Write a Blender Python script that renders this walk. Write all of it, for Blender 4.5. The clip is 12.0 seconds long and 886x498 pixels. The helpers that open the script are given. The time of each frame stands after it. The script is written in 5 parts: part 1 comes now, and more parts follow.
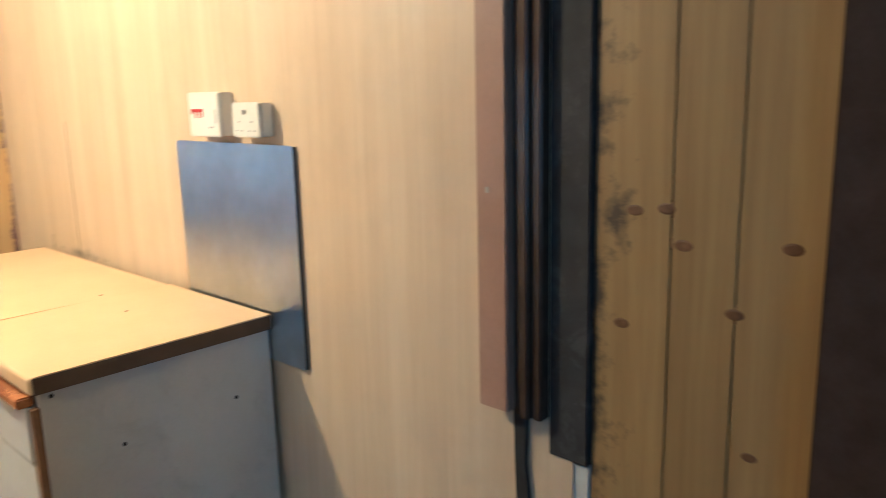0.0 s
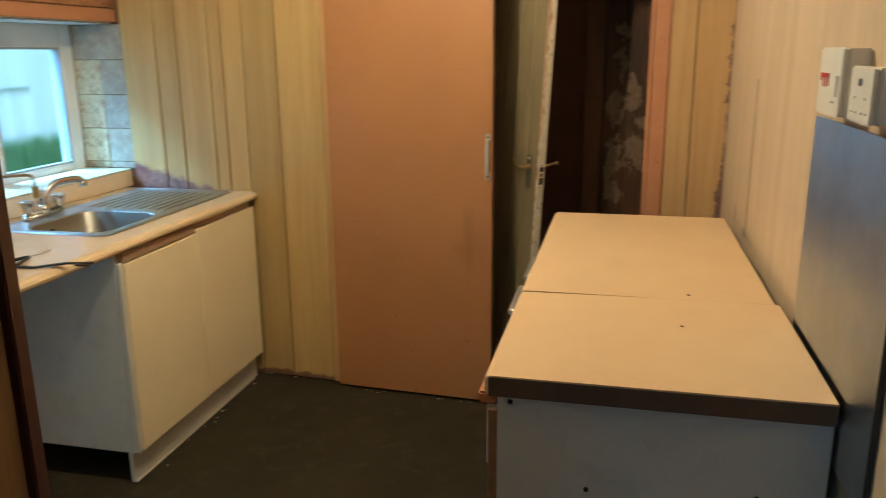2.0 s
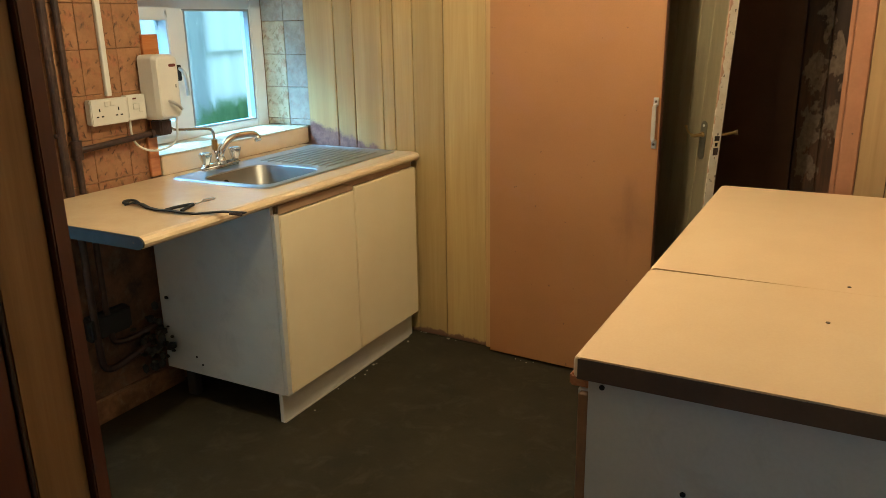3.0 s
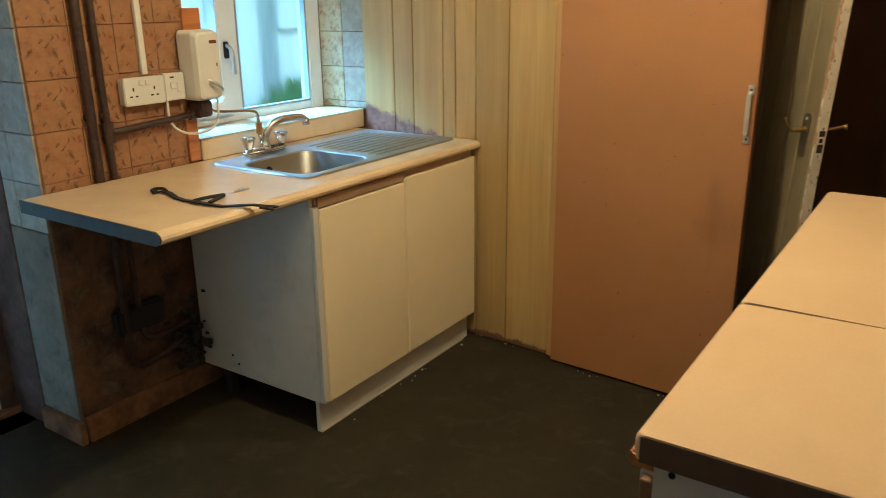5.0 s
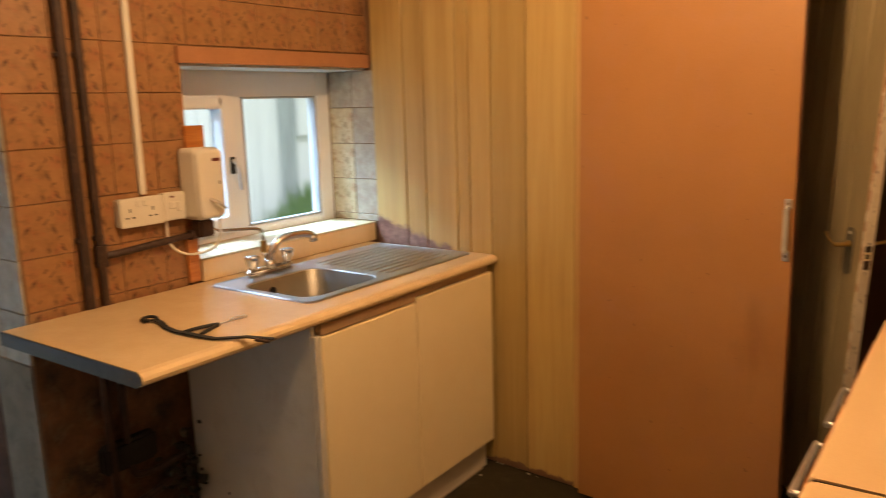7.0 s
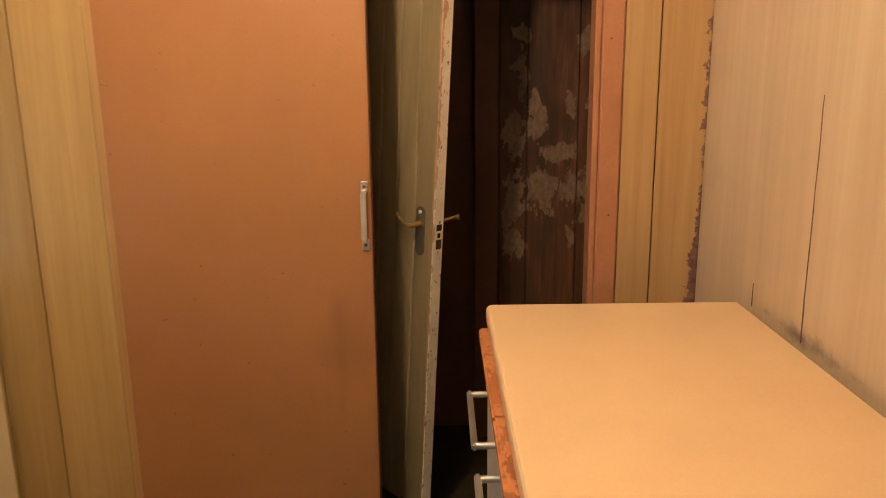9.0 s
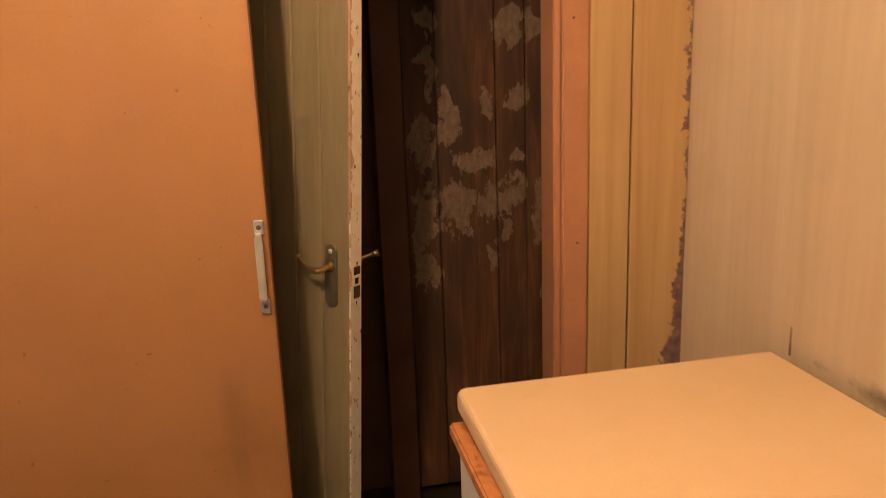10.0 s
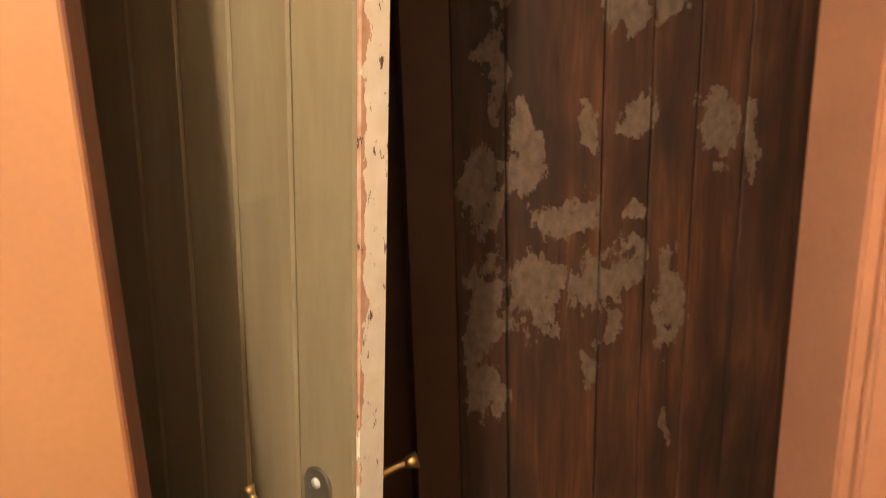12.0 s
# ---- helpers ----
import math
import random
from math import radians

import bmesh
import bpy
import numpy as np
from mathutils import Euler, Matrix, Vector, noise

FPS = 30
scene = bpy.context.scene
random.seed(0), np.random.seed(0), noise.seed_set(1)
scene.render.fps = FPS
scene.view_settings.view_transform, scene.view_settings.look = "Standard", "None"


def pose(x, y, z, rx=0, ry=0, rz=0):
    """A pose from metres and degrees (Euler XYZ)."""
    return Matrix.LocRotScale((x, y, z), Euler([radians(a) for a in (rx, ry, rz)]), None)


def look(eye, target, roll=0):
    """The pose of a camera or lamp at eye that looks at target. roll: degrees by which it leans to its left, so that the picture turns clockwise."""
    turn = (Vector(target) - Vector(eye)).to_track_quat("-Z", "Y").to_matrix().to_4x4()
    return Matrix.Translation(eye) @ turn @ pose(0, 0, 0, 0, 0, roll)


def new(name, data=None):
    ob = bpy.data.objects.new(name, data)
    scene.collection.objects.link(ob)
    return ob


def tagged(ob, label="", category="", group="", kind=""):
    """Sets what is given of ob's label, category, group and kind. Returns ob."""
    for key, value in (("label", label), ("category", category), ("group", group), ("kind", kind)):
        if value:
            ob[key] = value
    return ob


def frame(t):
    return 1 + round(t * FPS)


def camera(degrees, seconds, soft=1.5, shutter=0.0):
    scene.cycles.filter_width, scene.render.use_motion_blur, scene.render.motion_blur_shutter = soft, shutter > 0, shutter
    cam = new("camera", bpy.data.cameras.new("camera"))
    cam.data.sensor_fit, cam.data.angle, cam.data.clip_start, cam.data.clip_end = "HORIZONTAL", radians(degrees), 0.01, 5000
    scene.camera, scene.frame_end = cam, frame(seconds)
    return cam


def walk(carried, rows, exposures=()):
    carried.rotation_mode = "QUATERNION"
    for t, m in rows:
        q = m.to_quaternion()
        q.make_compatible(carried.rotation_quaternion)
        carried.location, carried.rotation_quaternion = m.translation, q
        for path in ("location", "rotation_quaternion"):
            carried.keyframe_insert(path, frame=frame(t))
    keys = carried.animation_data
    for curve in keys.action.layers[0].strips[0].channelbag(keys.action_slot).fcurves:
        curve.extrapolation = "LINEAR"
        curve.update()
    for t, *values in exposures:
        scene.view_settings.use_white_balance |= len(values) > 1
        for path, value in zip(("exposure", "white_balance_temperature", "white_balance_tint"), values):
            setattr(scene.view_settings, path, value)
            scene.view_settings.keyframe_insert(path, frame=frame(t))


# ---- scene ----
cam = camera(59.8, 12.0, soft=0.8, shutter=0.3)
PATH = [
    (0, (1.016, 1.856, 1.55), (2.445, 3.196, 1.146), -1.4),
    (0.5, (1.283, 1.873, 1.555), (2.18, 3.594, 1.072), -0.7),
    (1, (1.488, 1.984, 1.55), (1.938, 3.86, 1.022), -1.1),
    (1.5, (1.617, 2.133, 1.563), (1.674, 4.066, 1.054), -0.8),
    (2, (1.754, 2.233, 1.559), (1.316, 4.12, 1.062), -0.5),
    (2.5, (1.865, 2.292, 1.547), (1.083, 4.055, 1.016), -0.2),
    (3, (1.901, 2.381, 1.527), (0.994, 4.069, 0.956), -1.0),
    (5, (1.809, 2.683, 1.508), (0.745, 4.261, 0.892), -0.7),
    (5.3, (1.764, 2.753, 1.478), (0.495, 4.211, 0.945), -0.8),
    (5.5, (1.766, 2.782, 1.505), (0.407, 4.159, 0.997), -1.1),
    (6, (1.741, 2.824, 1.514), (0.212, 4.043, 1.093), -1.2),
    (6.3, (1.745, 2.852, 1.505), (0.191, 4.06, 1.139), -1.3),
    (6.5, (1.74, 2.85, 1.538), (0.242, 4.125, 1.178), -1.6),
    (6.8, (1.731, 2.885, 1.541), (0.441, 4.372, 1.186), -1.3),
    (7, (1.713, 2.881, 1.548), (0.57, 4.479, 1.173), -1.6),
    (7.2, (1.709, 2.865, 1.547), (0.725, 4.56, 1.151), -1.2),
    (7.5, (1.637, 2.798, 1.565), (0.903, 4.607, 1.131), -1.0),
    (7.7, (1.548, 2.755, 1.57), (0.996, 4.624, 1.116), -0.3),
    (9.3, (1.376, 3.465, 1.52), (1.479, 5.41, 1.063), -1.2),
    (9.5, (1.327, 3.562, 1.537), (1.518, 5.498, 1.072), -1.5),
    (10, (1.278, 3.856, 1.519), (1.657, 5.763, 1.049), -2.1),
    (10.5, (1.33, 4.153, 1.547), (1.689, 6.069, 1.101), -1.7),
    (11, (1.328, 4.411, 1.535), (1.709, 6.317, 1.063), -1.6),
    (11.5, (1.317, 4.643, 1.537), (1.785, 6.525, 1.047), -1.6),
    (12, (1.376, 4.873, 1.559), (1.709, 6.774, 1.036), -1.7),
]

EXPOSURES = [(0, 2.12, 4900, -4), (0.5, 1.92, 4950, -13), (1, 1.82, 5000, -17), (1.5, 1.5, 5050, -17), (2, 1.02, 5200, -8), (2.5, 0.98, 5250, -11), (3, 1.08, 5250, -10), (5, 1.03, 5250, -10), (5.3, 0.98, 4800, -5), (5.5, 0.9, 4600, 1),
             (6, 0.92, 5600, 9), (6.5, 0.87, 7300, 15), (6.8, 0.75, 8600, 17), (7, 0.88, 8500, 19), (7.5, 0.86, 7500, 10), (9.5, 1.13, 6200, 12), (10, 1.17, 6600, 17), (10.5, 1.32, 7500, 24), (11, 1.4, 7400, 22), (12, 2.02, 5300, 6)]
walk(cam, [(t, look(eye, target, roll)) for t, eye, target, roll in PATH], EXPOSURES)
SKY = 0.13
DAY = 1.0
BULB = 31.5
BULB_COLOR = (1.0, 0.71, 0.425)

# ---- world and lights ----
world = bpy.data.worlds.new("world")
scene.world = world
world.use_nodes = True
wn = world.node_tree.nodes
sky = wn.new("ShaderNodeTexSky")
sky.sky_type = "NISHITA"
sky.sun_disc = False
sky.sun_elevation = radians(62)
sky.sun_rotation = radians(116.6)
sky.air_density = 1.6
sky.dust_density = 2.5
wn["Background"].inputs[1].default_value = SKY
world.node_tree.links.new(sky.outputs[0], wn["Background"].inputs[0])

sun = new("sun", bpy.data.lights.new("sun", "SUN"))
sun.data.energy = 2.0
sun.data.angle = radians(14)
sun.data.color = (0.36, 0.69, 1.0)
sun.matrix_world = look((4, -2, 9), (0, 0, 0))

bulb_light = new("bulb_light", bpy.data.lights.new("bulb_light", "POINT"))
bulb_light.data.energy = BULB
bulb_light.data.color = BULB_COLOR
bulb_light.data.shadow_soft_size = 0.042
bulb_light.location = (0.96, 4.3, 2.38)


def daylight(name, eye, target, sx, sy, watts):
    """Sky light falling into an opening from above it."""
    lamp = new(name, bpy.data.lights.new(name, "AREA"))
    lamp.data.shape, lamp.data.size, lamp.data.size_y = "RECTANGLE", sx, sy
    lamp.data.energy, lamp.data.color = watts, (0.32, 0.62, 1.0)
    lamp.matrix_world = look(eye, target)


daylight("window_daylight", (-1.95, 4.95, 2.85), (-0.6, 5.2, 1.0), 1.4, 1.0, DAY * 220)
daylight("porch_daylight", (-2.2, 5.2, 2.75), (-1.9, 3.9, 0.4), 1.4, 1.0, DAY * 0.75)
daylight("room_daylight", (-0.66, -0.05, 1.35), (1.9, 3.4, 0.5), 0.85, 1.1, DAY * 5.0)


# ---- materials ----
def nodes_of(name):
    m = bpy.data.materials.new(name)
    m.use_nodes = True
    nt = m.node_tree
    return m, nt, nt.nodes["Principled BSDF"]


def coords(nt, scale, kind="Object"):
    tc = nt.nodes.new("ShaderNodeTexCoord")
    mp = nt.nodes.new("ShaderNodeMapping")
    mp.inputs["Scale"].default_value = scale
    nt.links.new(tc.outputs[kind], mp.inputs["Vector"])
    return mp.outputs[0]


def noise_tex(nt, vec, scale, detail=5.0, rough=0.6, distortion=0.0):
    n = nt.nodes.new("ShaderNodeTexNoise")
    n.inputs["Scale"].default_value = scale
    n.inputs["Detail"].default_value = detail
    n.inputs["Roughness"].default_value = rough
    n.inputs["Distortion"].default_value = distortion
    nt.links.new(vec, n.inputs["Vector"])
    return n.outputs["Fac"]


def ramp(nt, fac, stops):
    r = nt.nodes.new("ShaderNodeValToRGB")
    els = r.color_ramp.elements
    while len(els) < len(stops):
        els.new(0.5)
    for e, (p, c) in zip(els, stops):
        e.position = p
        e.color = (*c, 1) if len(c) == 3 else c
    nt.links.new(fac, r.inputs[0])
    return r.outputs[0]


def mixc(nt, fac, a, b, mode="MIX"):
    m = nt.nodes.new("ShaderNodeMix")
    m.data_type = "RGBA"
    m.blend_type = mode
    for sock, v in ((m.inputs[0], fac), (m.inputs[6], a), (m.inputs[7], b)):
        if isinstance(v, (int, float)):
            sock.default_value = v
        elif isinstance(v, tuple):
            sock.default_value = (*v, 1)
        else:
            nt.links.new(v, sock)
    return m.outputs[2]


def mathn(nt, op, a, b=0.0, c=0.0):
    m = nt.nodes.new("ShaderNodeMath")
    m.operation = op
    for sock, v in zip(m.inputs, (a, b, c)):
        if isinstance(v, (int, float)):
            sock.default_value = v
        else:
            nt.links.new(v, sock)
    return m.outputs[0]


def bump(nt, bsdf, height, strength=0.2, distance=0.002):
    b = nt.nodes.new("ShaderNodeBump")
    b.inputs["Strength"].default_value = strength
    b.inputs["Distance"].default_value = distance
    nt.links.new(height, b.inputs["Height"])
    nt.links.new(b.outputs[0], bsdf.inputs["Normal"])


def paint(name, c1, c2, rough=0.5, metal=0.0, scale=6.0, fine=120.0, bumps=0.15, stain=None, spread=0.12, spec=0.5, extra=None):
    """A painted or plain surface: two tones at a large scale, fine grain, and optional stains."""
    m, nt, b = nodes_of(name)
    v = coords(nt, (1, 1, 1))
    big = noise_tex(nt, v, scale, 6, 0.65)
    col = ramp(nt, big, [(0.5 - spread * 2, c1), (0.5 + spread * 2, c2)])
    if stain:
        s = noise_tex(nt, v, scale * 2.3, 8, 0.7, 0.6)
        col = mixc(nt, ramp(nt, s, [(0.52, (0, 0, 0)), (0.8, (1, 1, 1))]), col, stain)
    fn = noise_tex(nt, v, fine, 3, 0.6)
    col = mixc(nt, 0.07, col, ramp(nt, fn, [(0.3, (0.25, 0.25, 0.25)), (0.7, (0.75, 0.75, 0.75))]), "OVERLAY")
    if extra:
        col = extra(nt, col)
    nt.links.new(col, b.inputs["Base Color"])
    b.inputs["Roughness"].default_value = rough
    b.inputs["Metallic"].default_value = metal
    b.inputs["Specular IOR Level"].default_value = spec
    if bumps:
        bump(nt, b, fn, bumps)
    return m


def grained(name, stops, stretch=(14, 14, 0.7), scale=2.0, rough=0.45, bumps=0.1, random_tone=0.0, extra=None):
    """Wood or wood-effect surface, with the grain along the axis of the smallest stretch."""
    m, nt, b = nodes_of(name)
    v = coords(nt, stretch)
    g = noise_tex(nt, v, scale, 7, 0.62, 0.5)
    g2 = noise_tex(nt, v, scale * 5, 4, 0.6)
    f = mathn(nt, "MULTIPLY_ADD", g2, 0.3, mathn(nt, "MULTIPLY", g, 0.7))
    col = ramp(nt, f, stops)
    if random_tone:
        oi = nt.nodes.new("ShaderNodeObjectInfo")
        k = mathn(nt, "MULTIPLY_ADD", oi.outputs["Random"], random_tone, 0.5 - random_tone / 2)
        comb = nt.nodes.new("ShaderNodeCombineColor")
        for i in range(3):
            nt.links.new(k, comb.inputs[i])
        col = mixc(nt, 1.0, col, comb.outputs[0], "OVERLAY")
    if extra:
        col = extra(nt, col)
    nt.links.new(col, b.inputs["Base Color"])
    b.inputs["Roughness"].default_value = rough
    bump(nt, b, f, bumps)
    return m


def separate(nt):
    tc = nt.nodes.new("ShaderNodeTexCoord")
    s = nt.nodes.new("ShaderNodeSeparateXYZ")
    nt.links.new(tc.outputs["Object"], s.inputs[0])
    return s.outputs, tc.outputs["Object"]


def purple_low(nt, col):
    """Old purple paint left bare in a ragged wedge above the worktop, next to the corner (coordinates along the far wall)."""
    (x, y, z), v = separate(nt)
    n = noise_tex(nt, v, 16, 6, 0.7)
    line = mathn(nt, "MULTIPLY_ADD", x, -0.27, 1.055)
    k = mathn(nt, "SUBTRACT", mathn(nt, "MULTIPLY_ADD", n, 0.12, line), mathn(nt, "ADD", z, 0.06))
    k = mathn(nt, "MINIMUM", k, mathn(nt, "MULTIPLY", mathn(nt, "SUBTRACT", 0.6, x), 0.3))
    mask = ramp(nt, mathn(nt, "MULTIPLY_ADD", k, 24, 0.5), [(0.2, (0, 0, 0)), (0.75, (0.95, 0.95, 0.95))])
    bare = ramp(nt, noise_tex(nt, v, 40, 5), [(0.35, (0.13, 0.06, 0.055)), (0.65, (0.27, 0.15, 0.13))])
    col = mixc(nt, mask, col, bare)
    low = mathn(nt, "MULTIPLY_ADD", mathn(nt, "SUBTRACT", mathn(nt, "MULTIPLY_ADD", n, 0.08, -0.012), z), 40, 0.5)
    return mixc(nt, ramp(nt, low, [(0.3, (0, 0, 0)), (0.7, (1, 1, 1))]), col, (0.17, 0.09, 0.06))


def purple_edge(nt, col):
    """Torn edge with bare purple plaster beside the corner, wider towards the worktop."""
    (x, y, z), v = separate(nt)
    n = noise_tex(nt, v, 18, 7, 0.75)
    w = mathn(nt, "MULTIPLY_ADD", mathn(nt, "MAXIMUM", mathn(nt, "SUBTRACT", 1.16, z), 0.0), 0.1, 0.002)
    k = mathn(nt, "SUBTRACT", mathn(nt, "ADD", x, mathn(nt, "MULTIPLY_ADD", n, 0.13, -0.065)), mathn(nt, "SUBTRACT", 2.784, w))
    top = mathn(nt, "SUBTRACT", 1.66, z)
    k = mathn(nt, "MINIMUM", k, mathn(nt, "MULTIPLY", top, 0.1))
    mask = ramp(nt, mathn(nt, "MULTIPLY_ADD", k, 150, 0.5), [(0.3, (0, 0, 0)), (0.6, (1, 1, 1))])
    return mixc(nt, mask, col, ramp(nt, noise_tex(nt, v, 60, 5), [(0.35, (0.12, 0.065, 0.06)), (0.7, (0.27, 0.16, 0.135))]))


def mould_line(nt, col):
    """Black mould creeping up the laminate behind the base unit worktops, and faint grey grime."""
    (x, y, z), v = separate(nt)
    n = noise_tex(nt, v, 14, 7, 0.72)
    h = mathn(nt, "MULTIPLY_ADD", mathn(nt, "ABSOLUTE", mathn(nt, "SUBTRACT", y, 4.75)), -0.12, 0.016)
    k = mathn(nt, "SUBTRACT", mathn(nt, "MULTIPLY_ADD", mathn(nt, "SUBTRACT", n, 0.5), 0.11, h), mathn(nt, "ABSOLUTE", mathn(nt, "SUBTRACT", z, 0.985)))
    col = mixc(nt, ramp(nt, mathn(nt, "MULTIPLY_ADD", k, 22, 0.5), [(0.25, (0, 0, 0)), (1.0, (0.7, 0.7, 0.7))]), col, (0.06, 0.045, 0.03))
    g = ramp(nt, noise_tex(nt, v, 3.5, 6, 0.65), [(0.5, (0, 0, 0)), (0.85, (0.5, 0.5, 0.5))])
    return mixc(nt, g, col, (0.38, 0.29, 0.2))


# strokes of the printed spray: middle (y, z), turn, half length, half width
SPRAY = [(-0.017, 0.036, 35, 0.008, 0.004), (0.005, 0.026, 60, 0.012, 0.0045), (0.025, 0.046, 75, 0.011, 0.004), (0.045, 0.049, 110, 0.012, 0.004), (0.065, 0.046, 95, 0.011, 0.004),
         (-0.053, 0.005, 60, 0.012, 0.006), (0.03, -0.004, 115, 0.017, 0.006), (0.042, -0.027, 20, 0.009, 0.004), (-0.044, -0.054, 45, 0.008, 0.004), (0.005, -0.062, 95, 0.011, 0.004),
         (0.025, -0.066, 80, 0.007, 0.004), (0.05, -0.061, 120, 0.012, 0.005)]


def flower_tile(name, c1, c2, motif, amount=1.0):
    """Glazed square tile with a loose printed flower spray; each tile varies a little."""
    m, nt, b = nodes_of(name)
    (x, y, z), v = separate(nt)
    oi = nt.nodes.new("ShaderNodeObjectInfo")
    add = nt.nodes.new("ShaderNodeVectorMath")
    add.operation = "MULTIPLY_ADD"
    nt.links.new(oi.outputs["Random"], add.inputs[0])
    add.inputs[1].default_value = (9, 5, 7)
    nt.links.new(v, add.inputs[2])
    base = ramp(nt, noise_tex(nt, add.outputs[0], 22, 6, 0.65), [(0.35, c1), (0.65, c2)])
    wob = nt.nodes.new("ShaderNodeTexNoise")
    wob.inputs["Scale"].default_value = 70
    nt.links.new(v, wob.inputs["Vector"])
    shift = nt.nodes.new("ShaderNodeVectorMath")
    shift.operation = "MULTIPLY_ADD"
    nt.links.new(wob.outputs["Color"], shift.inputs[0])
    shift.inputs[1].default_value = (0, 0.022, 0.022)
    nt.links.new(v, shift.inputs[2])
    near = None
    for sy, sz, turn, length, width in SPRAY:
        mp = nt.nodes.new("ShaderNodeMapping")
        mp.vector_type = "TEXTURE"
        mp.inputs["Location"].default_value = (0, sy + 0.011, sz + 0.011)
        mp.inputs["Rotation"].default_value = (radians(turn), 0, 0)
        mp.inputs["Scale"].default_value = (1.0, length, width)
        nt.links.new(shift.outputs[0], mp.inputs["Vector"])
        ln = nt.nodes.new("ShaderNodeVectorMath")
        ln.operation = "LENGTH"
        nt.links.new(mp.outputs[0], ln.inputs[0])
        near = ln.outputs["Value"] if near is None else mathn(nt, "MINIMUM", near, ln.outputs["Value"])
    petals = ramp(nt, mathn(nt, "MULTIPLY", near, 0.5), [(0.3, (1, 1, 1)), (0.68, (0, 0, 0))])
    k = mathn(nt, "MULTIPLY", petals, mathn(nt, "MULTIPLY", noise_tex(nt, v, 60, 3), amount * 1.5))
    col = mixc(nt, k, base, motif)
    warm = ramp(nt, noise_tex(nt, v, 21, 2, 0.5, 0.8), [(0.55, (0, 0, 0)), (0.68, (1, 1, 1))])
    col = mixc(nt, mathn(nt, "MULTIPLY", warm, 0.5 * amount), col, (0.36, 0.125, 0.065))
    leafy = ramp(nt, noise_tex(nt, shift.outputs[0], 34, 4, 0.65), [(0.53, (0, 0, 0)), (0.66, (1, 1, 1))])
    col = mixc(nt, mathn(nt, "MULTIPLY", leafy, 0.5 * amount), col, (0.15, 0.08, 0.035))
    dirt = noise_tex(nt, add.outputs[0], 7, 6, 0.7)
    col = mixc(nt, mathn(nt, "MULTIPLY", ramp(nt, dirt, [(0.55, (0, 0, 0)), (0.8, (1, 1, 1))]), 0.5), col, (0.1, 0.065, 0.045))
    nt.links.new(col, b.inputs["Base Color"])
    nt.links.new(mathn(nt, "MULTIPLY_ADD", dirt, 0.5, 0.12), b.inputs["Roughness"])
    return m


# patches of paint left on the plank door: middle (x, z), half width, half height
FLAKES = [(1.74, 1.5, 0.02, 0.1), (1.795, 1.38, 0.025, 0.06), (1.725, 1.27, 0.045, 0.085), (1.8, 1.3, 0.03, 0.05), (1.89, 1.2, 0.075, 0.045), (1.715, 1.0, 0.04, 0.11), (1.71, 0.85, 0.04, 0.075),
          (1.83, 1.05, 0.06, 0.085), (1.94, 1.06, 0.05, 0.06), (2.015, 1.07, 0.045, 0.065), (2.115, 1.01, 0.03, 0.11), (2.04, 1.2, 0.02, 0.03), (2.035, 1.4, 0.03, 0.045), (2.01, 1.62, 0.05, 0.06),
          (2.09, 1.63, 0.02, 0.06), (1.94, 1.38, 0.025, 0.05), (1.99, 0.96, 0.03, 0.04), (1.95, 0.87, 0.02, 0.05), (2.21, 1.38, 0.04, 0.07), (2.29, 1.33, 0.02, 0.09), (2.135, 0.69, 0.012, 0.05), (1.74, 1.66, 0.03, 0.04)]


